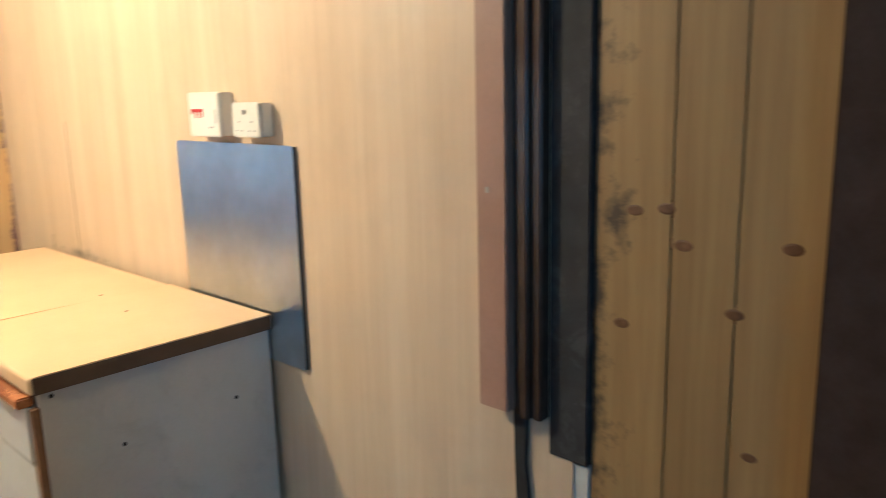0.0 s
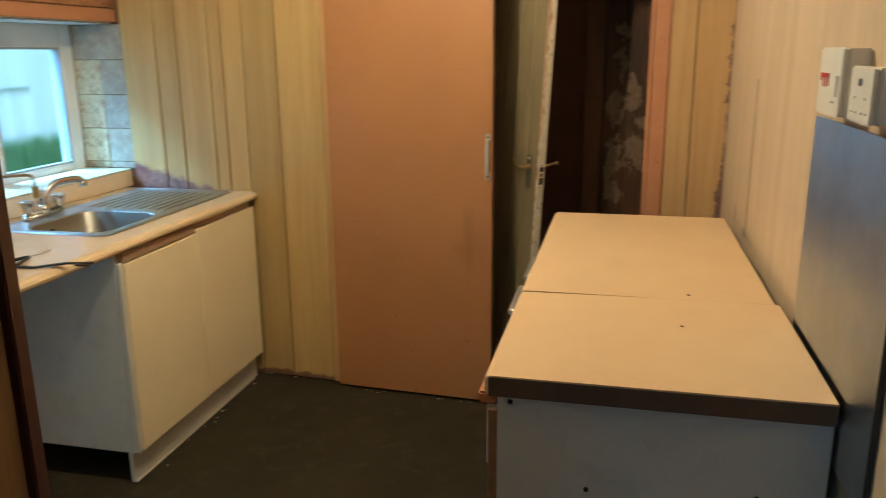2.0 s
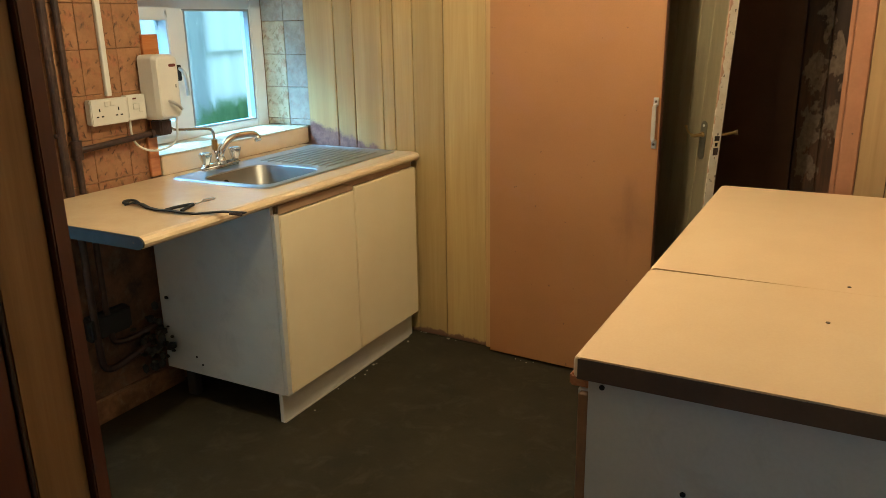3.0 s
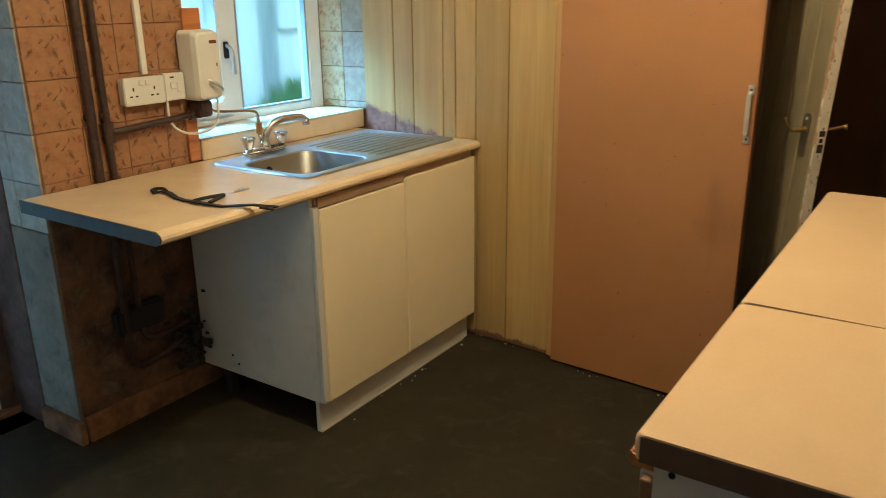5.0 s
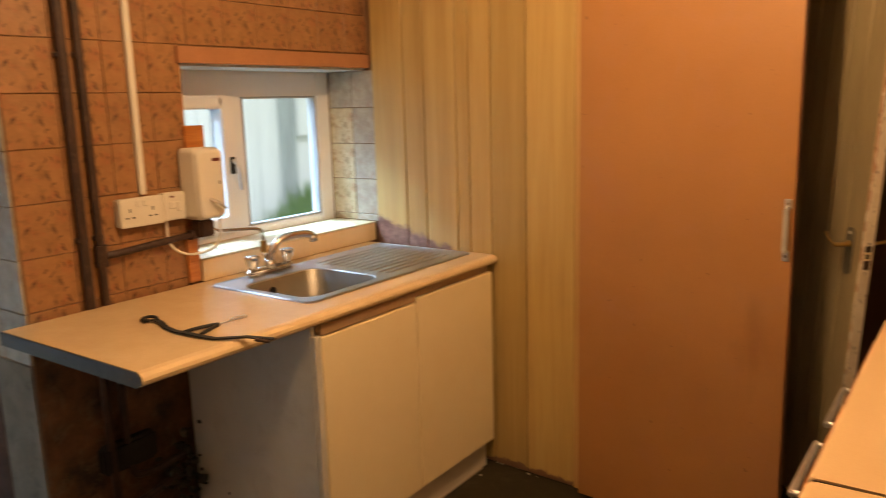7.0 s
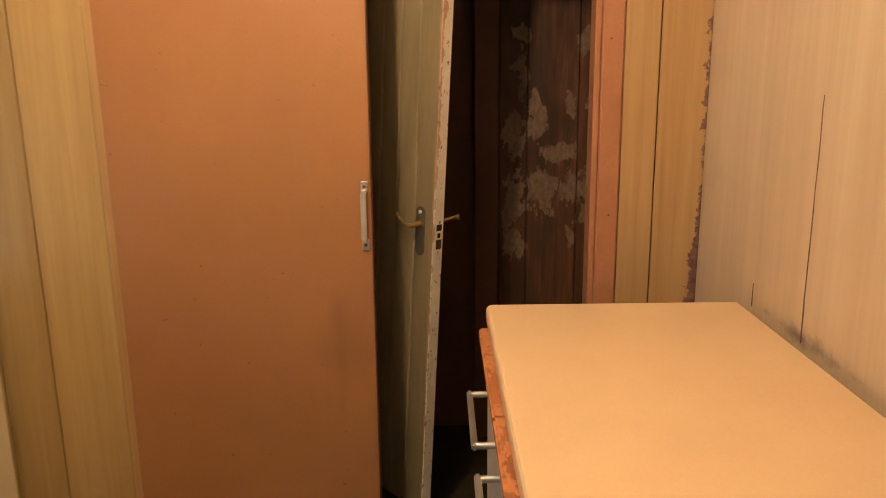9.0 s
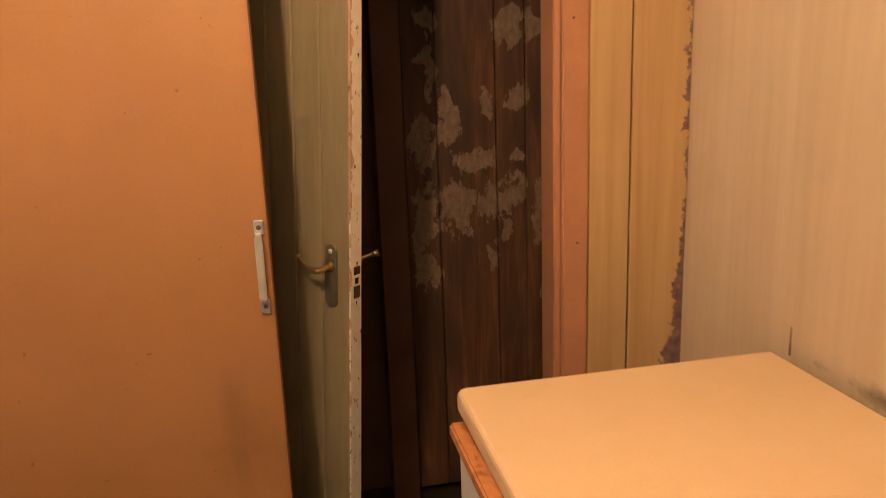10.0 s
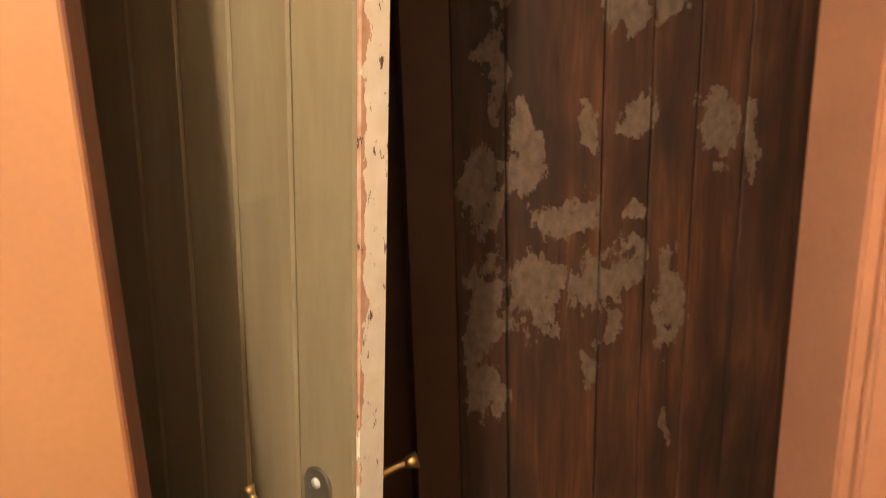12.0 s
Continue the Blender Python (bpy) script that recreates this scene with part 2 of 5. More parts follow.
def peeling(name, under, paint_a, paint_b, amount=0.5, stretch=(1, 1, 0.7), grain=(30, 30, 1.2), scale=7.0, rough=0.6, flakes=()):
    """Dark boards from which most of an old coat of paint has flaked, evenly or but for the patches named."""
    m, nt, b = nodes_of(name)
    v = coords(nt, stretch)
    g = noise_tex(nt, coords(nt, grain), 1.6, 7, 0.65, 0.6)
    wood = ramp(nt, g, under)
    if flakes:
        tc = nt.nodes.new("ShaderNodeTexCoord")
        wob = nt.nodes.new("ShaderNodeTexNoise")
        wob.inputs["Scale"].default_value, wob.inputs["Detail"].default_value = 9, 6
        nt.links.new(tc.outputs["Object"], wob.inputs["Vector"])
        at = nt.nodes.new("ShaderNodeVectorMath")
        at.operation = "MULTIPLY_ADD"
        nt.links.new(wob.outputs["Color"], at.inputs[0])
        at.inputs[1].default_value = (0.13, 0, 0.16)
        nt.links.new(tc.outputs["Object"], at.inputs[2])
        near = None
        for fx, fz, hx, hz in flakes:
            rel = nt.nodes.new("ShaderNodeVectorMath")
            rel.operation = "MULTIPLY_ADD"
            nt.links.new(at.outputs[0], rel.inputs[0])
            rel.inputs[1].default_value = (1 / hx, 0, 1 / hz)
            rel.inputs[2].default_value = (-(fx + 0.065) / hx, 0, -(fz + 0.08) / hz)
            ln = nt.nodes.new("ShaderNodeVectorMath")
            ln.operation = "LENGTH"
            nt.links.new(rel.outputs[0], ln.inputs[0])
            near = ln.outputs["Value"] if near is None else mathn(nt, "MINIMUM", near, ln.outputs["Value"])
        fine = noise_tex(nt, coords(nt, (1.5, 1, 0.6)), 30, 6, 0.68)
        chip = noise_tex(nt, coords(nt, (1.2, 1, 0.7)), 16, 5, 0.6, 0.8)
        k = mathn(nt, "ADD", mathn(nt, "SUBTRACT", 1.0, near), mathn(nt, "ADD", mathn(nt, "MULTIPLY_ADD", fine, 2.6, -1.3), mathn(nt, "MULTIPLY_ADD", chip, 1.8, -0.9)))
        mask = ramp(nt, mathn(nt, "MULTIPLY_ADD", k, 1.0, 0.5), [(0.44, (0, 0, 0)), (0.56, (1, 1, 1))])
        dull = ramp(nt, noise_tex(nt, coords(nt, (2.2, 1, 0.8)), 2.6, 4, 0.6), [(0.4, (0, 0, 0)), (0.62, (0.8, 0.8, 0.8))])
        wood = mixc(nt, dull, wood, (0.055, 0.03, 0.017))
    else:
        big = noise_tex(nt, v, scale, 8, 0.63, 0.3)
        area = noise_tex(nt, v, scale * 0.35, 3, 0.5)
        k = mathn(nt, "ADD", mathn(nt, "MULTIPLY", big, 0.65), mathn(nt, "MULTIPLY", area, 0.35))
        mask = ramp(nt, k, [(1 - amount - 0.012, (0, 0, 0)), (1 - amount + 0.012, (1, 1, 1))])
    coat = ramp(nt, noise_tex(nt, v, scale * 4, 5), [(0.35, paint_a), (0.65, paint_b)])
    nt.links.new(mixc(nt, mask, wood, coat), b.inputs["Base Color"])
    b.inputs["Roughness"].default_value = rough
    bump(nt, b, mathn(nt, "ADD", mask, mathn(nt, "MULTIPLY", g, 0.4)), 0.4, 0.0015)
    return m


def glass(name):
    m, nt, b = nodes_of(name)
    b.inputs["Base Color"].default_value = (0.93, 0.97, 0.97, 1)
    b.inputs["Transmission Weight"].default_value = 1.0
    b.inputs["IOR"].default_value = 1.05
    v = coords(nt, (1, 1, 0.25))
    nt.links.new(mathn(nt, "MULTIPLY_ADD", noise_tex(nt, v, 26, 5, 0.6), 0.45, -0.05), b.inputs["Roughness"])
    return m


def metal(name, color, rough, stretch=(1, 1, 1), scale=30.0, vary=0.15, aniso=0.0, bumps=0.02, turn=0.0):
    m, nt, b = nodes_of(name)
    v = coords(nt, stretch)
    n = noise_tex(nt, v, scale, 5, 0.6)
    b.inputs["Metallic"].default_value = 1.0
    nt.links.new(ramp(nt, n, [(0.3, tuple(c * 0.8 for c in color)), (0.7, color)]), b.inputs["Base Color"])
    nt.links.new(mathn(nt, "MULTIPLY_ADD", n, vary, rough), b.inputs["Roughness"])
    b.inputs["Anisotropic"].default_value = aniso
    b.inputs["Anisotropic Rotation"].default_value = turn
    if aniso:
        tg = nt.nodes.new("ShaderNodeTangent")
        tg.direction_type, tg.axis = "RADIAL", "Y"
        nt.links.new(tg.outputs[0], b.inputs["Tangent"])
    bump(nt, b, n, bumps, 0.001)
    return m


M_FLOOR = paint("bitumen_floor", (0.016, 0.012, 0.0055), (0.038, 0.029, 0.014), 0.8, scale=3.2, fine=70, bumps=0.35, stain=(0.058, 0.045, 0.025), spec=0.25)
M_LAM = grained("laminate_wall", [(0.3, (0.5, 0.36, 0.225)), (0.5, (0.58, 0.435, 0.285)), (0.7, (0.65, 0.51, 0.35))], (6.5, 6.5, 0.3), 1.3, 0.42, 0.03, 0.0, mould_line)
M_BOARD = grained("board_olive", [(0.3, (0.365, 0.23, 0.08)), (0.5, (0.43, 0.29, 0.11)), (0.7, (0.5, 0.355, 0.15))], (11, 11, 0.4), 1.5, 0.42, 0.05, 0.14, purple_low)
M_BOARD_E = grained("board_torn", [(0.3, (0.38, 0.225, 0.09)), (0.5, (0.48, 0.305, 0.135)), (0.7, (0.56, 0.38, 0.185))], (11, 11, 0.4), 1.5, 0.42, 0.05, 0.1, purple_edge)
def hand_grime(nt, col):
    """Smears left by hands low beside the opening edge of the sliding door, and small dark specks."""
    (x, y, z), v = separate(nt)
    n = noise_tex(nt, coords(nt, (1.6, 1, 0.7)), 5.5, 6, 0.65)
    side = mathn(nt, "MULTIPLY", mathn(nt, "ABSOLUTE", mathn(nt, "SUBTRACT", x, 1.76)), 3.2)
    high = mathn(nt, "MULTIPLY", mathn(nt, "ABSOLUTE", mathn(nt, "SUBTRACT", z, 0.72)), 1.3)
    k = mathn(nt, "SUBTRACT", n, mathn(nt, "ADD", side, high))
    col = mixc(nt, ramp(nt, k, [(0.2, (0, 0, 0)), (0.62, (0.5, 0.5, 0.5))]), col, (0.16, 0.07, 0.028))
    specks = ramp(nt, noise_tex(nt, v, 42, 2, 0.5), [(0.745, (0, 0, 0)), (0.77, (0.7, 0.7, 0.7))])
    return mixc(nt, specks, col, (0.17, 0.075, 0.035))


M_PINK = paint("salmon_paint", (0.335, 0.15, 0.051), (0.39, 0.182, 0.065), 0.45, scale=2.0, fine=160, bumps=0.03, stain=(0.36, 0.168, 0.078), extra=hand_grime)
M_PINKTRIM = paint("salmon_trim", (0.37, 0.165, 0.08), (0.45, 0.21, 0.11), 0.42, scale=8, fine=90, bumps=0.1, stain=(0.38, 0.17, 0.09))
M_TILE = flower_tile("flower_tile", (0.28, 0.135, 0.062), (0.36, 0.185, 0.09), (0.06, 0.024, 0.014))
# flower tile of the reveals, with the daylight on it put into a paler colour
M_PALETILE = flower_tile("pale_tile", (0.3, 0.27, 0.22), (0.42, 0.39, 0.33), (0.2, 0.17, 0.11), 0.35)
M_SILLTILE = flower_tile("sill_tile", (0.48, 0.4, 0.25), (0.6, 0.53, 0.36), (0.25, 0.17, 0.07), 0.8)
M_GROUT = paint("grout_mortar", (0.2, 0.105, 0.055), (0.27, 0.155, 0.085), 0.9, scale=14, bumps=0.4)
M_DAMP = paint("damp_plaster", (0.04, 0.026, 0.018), (0.22, 0.105, 0.055), 0.85, scale=6, fine=60, bumps=0.8, stain=(0.2, 0.16, 0.11), spread=0.07)
M_RENDER = paint("grey_plaster", (0.13, 0.12, 0.1), (0.27, 0.25, 0.21), 0.85, scale=7, fine=60, bumps=0.5, stain=(0.07, 0.06, 0.045))
M_WHITEWALL = paint("white_wall", (0.62, 0.6, 0.55), (0.72, 0.7, 0.66), 0.8, scale=2, bumps=0.2)
M_CEIL = paint("ceiling_paint", (0.74, 0.71, 0.64), (0.81, 0.79, 0.73), 0.85, scale=3, bumps=0.25)
M_WORKTOP = paint("worktop_cream", (0.64, 0.47, 0.285), (0.72, 0.55, 0.345), 0.26, scale=9, fine=220, bumps=0.03)
M_WORKBUFF = paint("worktop_buff", (0.64, 0.44, 0.25), (0.69, 0.49, 0.29), 0.36, scale=5, fine=200, bumps=0.03)
M_DARKEDGE = paint("dark_edging", (0.02, 0.023, 0.026), (0.04, 0.043, 0.046), 0.5, scale=20, bumps=0.2)
M_BROWNEDGE = paint("brown_edging", (0.075, 0.045, 0.025), (0.12, 0.075, 0.045), 0.5, scale=12, bumps=0.1)
M_DOORCREAM = paint("cream_door", (0.82, 0.68, 0.43), (0.86, 0.74, 0.5), 0.35, scale=3, fine=200, bumps=0.03)
M_MELAMINE = paint("grey_melamine", (0.54, 0.515, 0.46), (0.62, 0.595, 0.54), 0.45, scale=3, fine=150, bumps=0.05, stain=(0.46, 0.43, 0.38))
M_CARCASS = paint("white_carcass", (0.56, 0.53, 0.47), (0.64, 0.61, 0.55), 0.4, scale=4, bumps=0.04)
M_ORANGEWOOD = grained("orange_wood", [(0.3, (0.3, 0.09, 0.025)), (0.5, (0.45, 0.16, 0.045)), (0.7, (0.55, 0.24, 0.09))], (16, 1.2, 16), 2.5, 0.4, 0.1)
M_EDGEBAND = paint("bare_chipboard", (0.2, 0.1, 0.045), (0.3, 0.16, 0.075), 0.7, scale=20, fine=90, bumps=0.3)
M_CHIPPED = peeling("chipped_strip", [(0.3, (0.1, 0.03, 0.012)), (0.5, (0.3, 0.1, 0.03)), (0.7, (0.42, 0.16, 0.05))], (0.42, 0.15, 0.045), (0.5, 0.21, 0.075), 0.5, (1, 0.5, 1), (16, 1.2, 16), 30)
M_STEEL = metal("sink_steel", (0.58, 0.58, 0.57), 0.28, scale=3, vary=0.06, bumps=0.0)
# same steel as the sink, with the shade inside the bowl put into its colour
M_STEEL_SHADED = metal("sink_steel_shaded", (0.3, 0.285, 0.26), 0.4, scale=5, vary=0.08, bumps=0.0)
M_CHROME = metal("chrome", (0.75, 0.75, 0.74), 0.08, scale=20, vary=0.1)
M_ALU = metal("aluminium", (0.72, 0.71, 0.69), 0.35, scale=30)
M_CLUMP = paint("dark_debris", (0.012, 0.014, 0.011), (0.05, 0.042, 0.03), 0.9, scale=40, bumps=0.5)
M_PULL = paint("dull_grey_enamel", (0.36, 0.335, 0.3), (0.46, 0.43, 0.39), 0.4, scale=25, bumps=0.05)
M_HANDLEPLATE = paint("dull_plate", (0.13, 0.115, 0.085), (0.2, 0.175, 0.125), 0.4, 0.5, scale=20)
M_BRASS = metal("brass", (0.5, 0.33, 0.13), 0.28, scale=40)
M_PLATE = metal("brushed_plate", (0.6, 0.66, 0.72), 0.36, (1, 1, 12), 9, 0.03, 1.0, 0.0, 0.0)
M_PLASTIC = paint("white_plastic", (0.66, 0.63, 0.56), (0.72, 0.69, 0.62), 0.4, scale=10, bumps=0.03)
M_OLDPIPE = paint("old_pipe", (0.018, 0.009, 0.007), (0.06, 0.027, 0.018), 0.5, scale=18, bumps=0.4, stain=(0.1, 0.06, 0.045))
M_BLACK = paint("black_rubber", (0.008, 0.008, 0.008), (0.018, 0.017, 0.016), 0.75, scale=30, bumps=0.1)
M_SOOT = paint("sooty_board", (0.009, 0.0085, 0.009), (0.045, 0.042, 0.042), 0.8, scale=7, fine=40, bumps=0.5, stain=(0.085, 0.08, 0.078))
M_DARKMOULD = paint("dark_moulding", (0.04, 0.023, 0.015), (0.075, 0.046, 0.032), 0.25, scale=14, bumps=0.1)
M_MAUVE = paint("mauve_trim", (0.3, 0.17, 0.115), (0.37, 0.215, 0.15), 0.4, scale=6, fine=90, bumps=0.02)
def soot_edge(nt, col):
    """Soot smudged from the board onto the first plank."""
    (x, y, z), v = separate(nt)
    n = noise_tex(nt, v, 13, 6, 0.65)
    k = mathn(nt, "SUBTRACT", mathn(nt, "ADD", y, mathn(nt, "MULTIPLY_ADD", n, 0.46, -0.23)), 2.549)
    mask = ramp(nt, mathn(nt, "MULTIPLY_ADD", k, 10, 0.5), [(0.3, (0, 0, 0)), (1.0, (0.85, 0.85, 0.85))])
    return mixc(nt, mask, col, (0.03, 0.027, 0.025))


M_RAIL = paint("brown_rail", (0.28, 0.175, 0.1), (0.36, 0.235, 0.14), 0.5, scale=10, bumps=0.1)
M_PINE = grained("knotty_pine", [(0.3, (0.22, 0.13, 0.05)), (0.5, (0.29, 0.18, 0.072)), (0.72, (0.36, 0.24, 0.102))], (10, 10, 0.5), 1.6, 0.45, 0.08, 0.15, soot_edge)
M_KNOT = paint("pine_knot", (0.1, 0.045, 0.018), (0.19, 0.095, 0.042), 0.5, scale=60)
M_JAMBTAN = grained("tan_jamb", [(0.3, (0.37, 0.21, 0.075)), (0.5, (0.45, 0.27, 0.105)), (0.7, (0.52, 0.33, 0.145))], (14, 14, 0.5), 2, 0.5, 0.1)
M_POSTTAN = grained("worn_tan_post", [(0.3, (0.22, 0.115, 0.038)), (0.5, (0.31, 0.17, 0.06)), (0.7, (0.4, 0.235, 0.09))], (14, 14, 0.5), 2, 0.5, 0.15)
M_REDWOOD = grained("red_brown_wood", [(0.3, (0.085, 0.025, 0.011)), (0.5, (0.13, 0.04, 0.017)), (0.7, (0.18, 0.065, 0.028))], (14, 14, 0.5), 2, 0.4, 0.1)
M_GREENDOOR = grained("drab_green_paint", [(0.3, (0.215, 0.165, 0.088)), (0.5, (0.275, 0.215, 0.118)), (0.7, (0.325, 0.262, 0.15))], (6, 6, 0.8), 2, 0.5, 0.08, 0.06)
def edge_peel(name):
    """Door edge: cream paint left beside a wavy bare strip above the lock, chipped and spotted below it."""
    m, nt, b = nodes_of(name)
    (x, y, z), v = separate(nt)
    wave = noise_tex(nt, coords(nt, (1, 1, 0.6)), 22, 6, 0.6)
    line = mathn(nt, "MULTIPLY_ADD", mathn(nt, "SUBTRACT", wave, 0.5), 0.07, mathn(nt, "MULTIPLY_ADD", z, 0.015, -0.004))
    keep = ramp(nt, mathn(nt, "MULTIPLY_ADD", mathn(nt, "SUBTRACT", y, line), 700, 0.5), [(0.3, (0, 0, 0)), (0.7, (1, 1, 1))])
    bare = ramp(nt, noise_tex(nt, v, 40, 5), [(0.35, (0.44, 0.24, 0.15)), (0.65, (0.58, 0.37, 0.25))])
    cream = ramp(nt, noise_tex(nt, v, 30, 5), [(0.3, (0.74, 0.65, 0.5)), (0.7, (0.85, 0.78, 0.66))])
    col = mixc(nt, keep, bare, cream)
    chips = ramp(nt, noise_tex(nt, coords(nt, (1, 1, 0.5)), 75, 6, 0.7), [(0.6, (0, 0, 0)), (0.63, (1, 1, 1))])
    col = mixc(nt, chips, col, (0.09, 0.045, 0.025))
    nt.links.new(col, b.inputs["Base Color"])
    b.inputs["Roughness"].default_value = 0.55
    bump(nt, b, keep, 0.5, 0.001)
    return m


M_EDGEPEEL = edge_peel("peeling_edge")
M_DARKPEEL = peeling("peeling_planks", [(0.3, (0.055, 0.022, 0.01)), (0.5, (0.145, 0.057, 0.025)), (0.72, (0.3, 0.125, 0.055))], (0.2, 0.125, 0.075), (0.31, 0.205, 0.13), 0.48, (1.25, 1.25, 0.75), (17, 17, 1.5), 13, flakes=FLAKES)
M_DARKHALL = paint("dark_brown_paint", (0.13, 0.055, 0.024), (0.19, 0.085, 0.04), 0.6, scale=5, bumps=0.3)
M_FRAMEPEEL = peeling("peeling_frame", [(0.3, (0.16, 0.09, 0.05)), (0.7, (0.33, 0.22, 0.14))], (0.46, 0.44, 0.39), (0.6, 0.58, 0.52), 0.64, (1, 1, 0.3), (20, 20, 1.5), 9)
M_STRIPPED = paint("stripped_reveal", (0.03, 0.014, 0.01), (0.16, 0.085, 0.06), 0.85, scale=13, fine=50, bumps=0.8, stain=(0.05, 0.05, 0.07))
M_UPVC = paint("white_upvc", (0.72, 0.73, 0.74), (0.78, 0.79, 0.8), 0.3, scale=2, bumps=0.02)
M_GASKET = paint("grey_gasket", (0.25, 0.26, 0.27), (0.32, 0.33, 0.34), 0.6)
M_CARPET = paint("porch_carpet", (0.04, 0.042, 0.03), (0.08, 0.08, 0.056), 0.95, scale=3, fine=300, bumps=0.6, stain=(0.12, 0.13, 0.11))
M_GREYTILE = paint("grey_floor_tile", (0.1, 0.115, 0.13), (0.16, 0.175, 0.19), 0.5, scale=8, bumps=0.1, stain=(0.2, 0.2, 0.19))
M_WHITETILE = paint("white_floor_tile", (0.28, 0.275, 0.26), (0.38, 0.37, 0.35), 0.5, scale=8, bumps=0.1, stain=(0.3, 0.28, 0.25))
M_CONC = paint("pale_concrete", (0.22, 0.22, 0.2), (0.32, 0.32, 0.29), 0.9, scale=3, fine=90, bumps=0.3, stain=(0.26, 0.28, 0.2))
M_PLASTER = paint("plaster_crumb", (0.36, 0.31, 0.24), (0.52, 0.47, 0.38), 0.9, scale=40)
M_SKIRT = paint("worn_skirting", (0.1, 0.045, 0.022), (0.3, 0.15, 0.07), 0.6, scale=9, bumps=0.6, stain=(0.3, 0.2, 0.12), spread=0.07)
M_YELLOW = paint("yellow_tag", (0.75, 0.6, 0.03), (0.8, 0.66, 0.05), 0.5)
M_RED = paint("red_mark", (0.42, 0.02, 0.02), (0.5, 0.03, 0.03), 0.5)
M_BADGE = paint("dark_badge", (0.11, 0.025, 0.018), (0.16, 0.035, 0.025), 0.5)
M_POST = grained("streaked_board", [(0.3, (0.2, 0.22, 0.21)), (0.5, (0.3, 0.33, 0.32)), (0.7, (0.48, 0.52, 0.5))], (18, 18, 0.5), 1.5, 0.85, 0.3)
M_GREYMARK = paint("grey_mark", (0.16, 0.16, 0.17), (0.2, 0.2, 0.21), 0.5)
M_GLASS = glass("window_glass")
M_FROST = paint("frosted_panel", (0.66, 0.7, 0.7), (0.72, 0.76, 0.76), 0.25, scale=5, bumps=0.05)
M_GRASS = paint("grass", (0.11, 0.19, 0.06), (0.22, 0.33, 0.13), 0.9, scale=9, fine=80, bumps=0.8)
M_FENCE = grained("weathered_fence", [(0.3, (0.58, 0.6, 0.59)), (0.5, (0.72, 0.73, 0.71)), (0.7, (0.82, 0.83, 0.81))], (20, 20, 0.4), 1.5, 0.85, 0.3, 0.3)
M_HOLE = paint("dark_recess", (0.004, 0.004, 0.004), (0.008, 0.007, 0.006), 0.9)


# ---- builders ----
def bx(bm, x0, x1, y0, y1, z0, z1):
    vs = [bm.verts.new((x, y, z)) for x in (x0, x1) for y in (y0, y1) for z in (z0, z1)]
    for f in ((0, 1, 3, 2), (4, 6, 7, 5), (0, 4, 5, 1), (2, 3, 7, 6), (0, 2, 6, 4), (1, 5, 7, 3)):
        bm.faces.new([vs[i] for i in f])
    return bm


def box(*a):
    return bx(bmesh.new(), *a)


def part(name, bm, material, parent=None, label="", bevel=0.0, seg=2, smooth=False):
    """Links a bmesh as one mesh object, under a thing or a part."""
    if bevel:
        bmesh.ops.bevel(bm, geom=bm.edges[:], offset=bevel, segments=seg, affect="EDGES", clamp_overlap=True)
    bmesh.ops.recalc_face_normals(bm, faces=bm.faces[:])
    me = bpy.data.meshes.new(name)
    if smooth:
        for f in bm.faces:
            f.smooth = True
    bm.to_mesh(me)
    bm.free()
    me.materials.append(material)
    ob = new(name, me)
    if parent:
        ob.parent = parent
    if label:
        tagged(ob, label)
    return ob


def thing(name, label, category, m=None, group=""):
    ob = new(name)
    ob.empty_display_size = 0.05
    if m is not None:
        ob.matrix_basis = m
    return tagged(ob, label, category, group)


def structure(name, bm, material, label, category, bevel=0.0):
    return tagged(part(name, bm, material, None, "", bevel), label, category, "", "structure")


def cyl(bm, p0, p1, r0, r1=None, seg=14):
    p0, p1 = Vector(p0), Vector(p1)
    d = p1 - p0
    m = Matrix.Translation((p0 + p1) / 2) @ d.to_track_quat("Z", "Y").to_matrix().to_4x4()
    bmesh.ops.create_cone(bm, cap_ends=True, segments=seg, radius1=r0, radius2=r0 if r1 is None else r1, depth=d.length, matrix=m)
    return bm


def tube(bm, pts, r, seg=10):
    """A round tube through points, with the corners eased."""
    pts = [Vector(p) for p in pts]
    for _ in range(2):
        q = [pts[0]]
        for a, b in zip(pts, pts[1:]):
            q += [a.lerp(b, 0.25), a.lerp(b, 0.75)]
        pts = q + [pts[-1]]
    rings = []
    for i, p in enumerate(pts):
        d = (pts[min(i + 1, len(pts) - 1)] - pts[max(i - 1, 0)]).normalized()
        side = d.cross(Vector((0.13, 0.21, 0.97)))
        if side.length < 0.2:
            side = d.cross(Vector((1, 0, 0)))
        side.normalize()
        up = side.cross(d)
        rings.append([bm.verts.new(p + r * (math.cos(k * math.tau / seg) * side + math.sin(k * math.tau / seg) * up)) for k in range(seg)])
    for a, b in zip(rings, rings[1:]):
        for k in range(seg):
            bm.faces.new((a[k], a[(k + 1) % seg], b[(k + 1) % seg], b[k]))
    bm.faces.new(rings[0])
    bm.faces.new(rings[-1])
    return bm


def rrect(cx, cy, hx, hy, r, n=6):
    out = []
    for sx, sy, a0 in ((1, 1, 0), (-1, 1, 90), (-1, -1, 180), (1, -1, 270)):
        for k in range(n + 1):
            a = radians(a0 + 90 * k / n)
            out.append((cx + sx * (hx - r) + r * math.cos(a), cy + sy * (hy - r) + r * math.sin(a)))
    return out


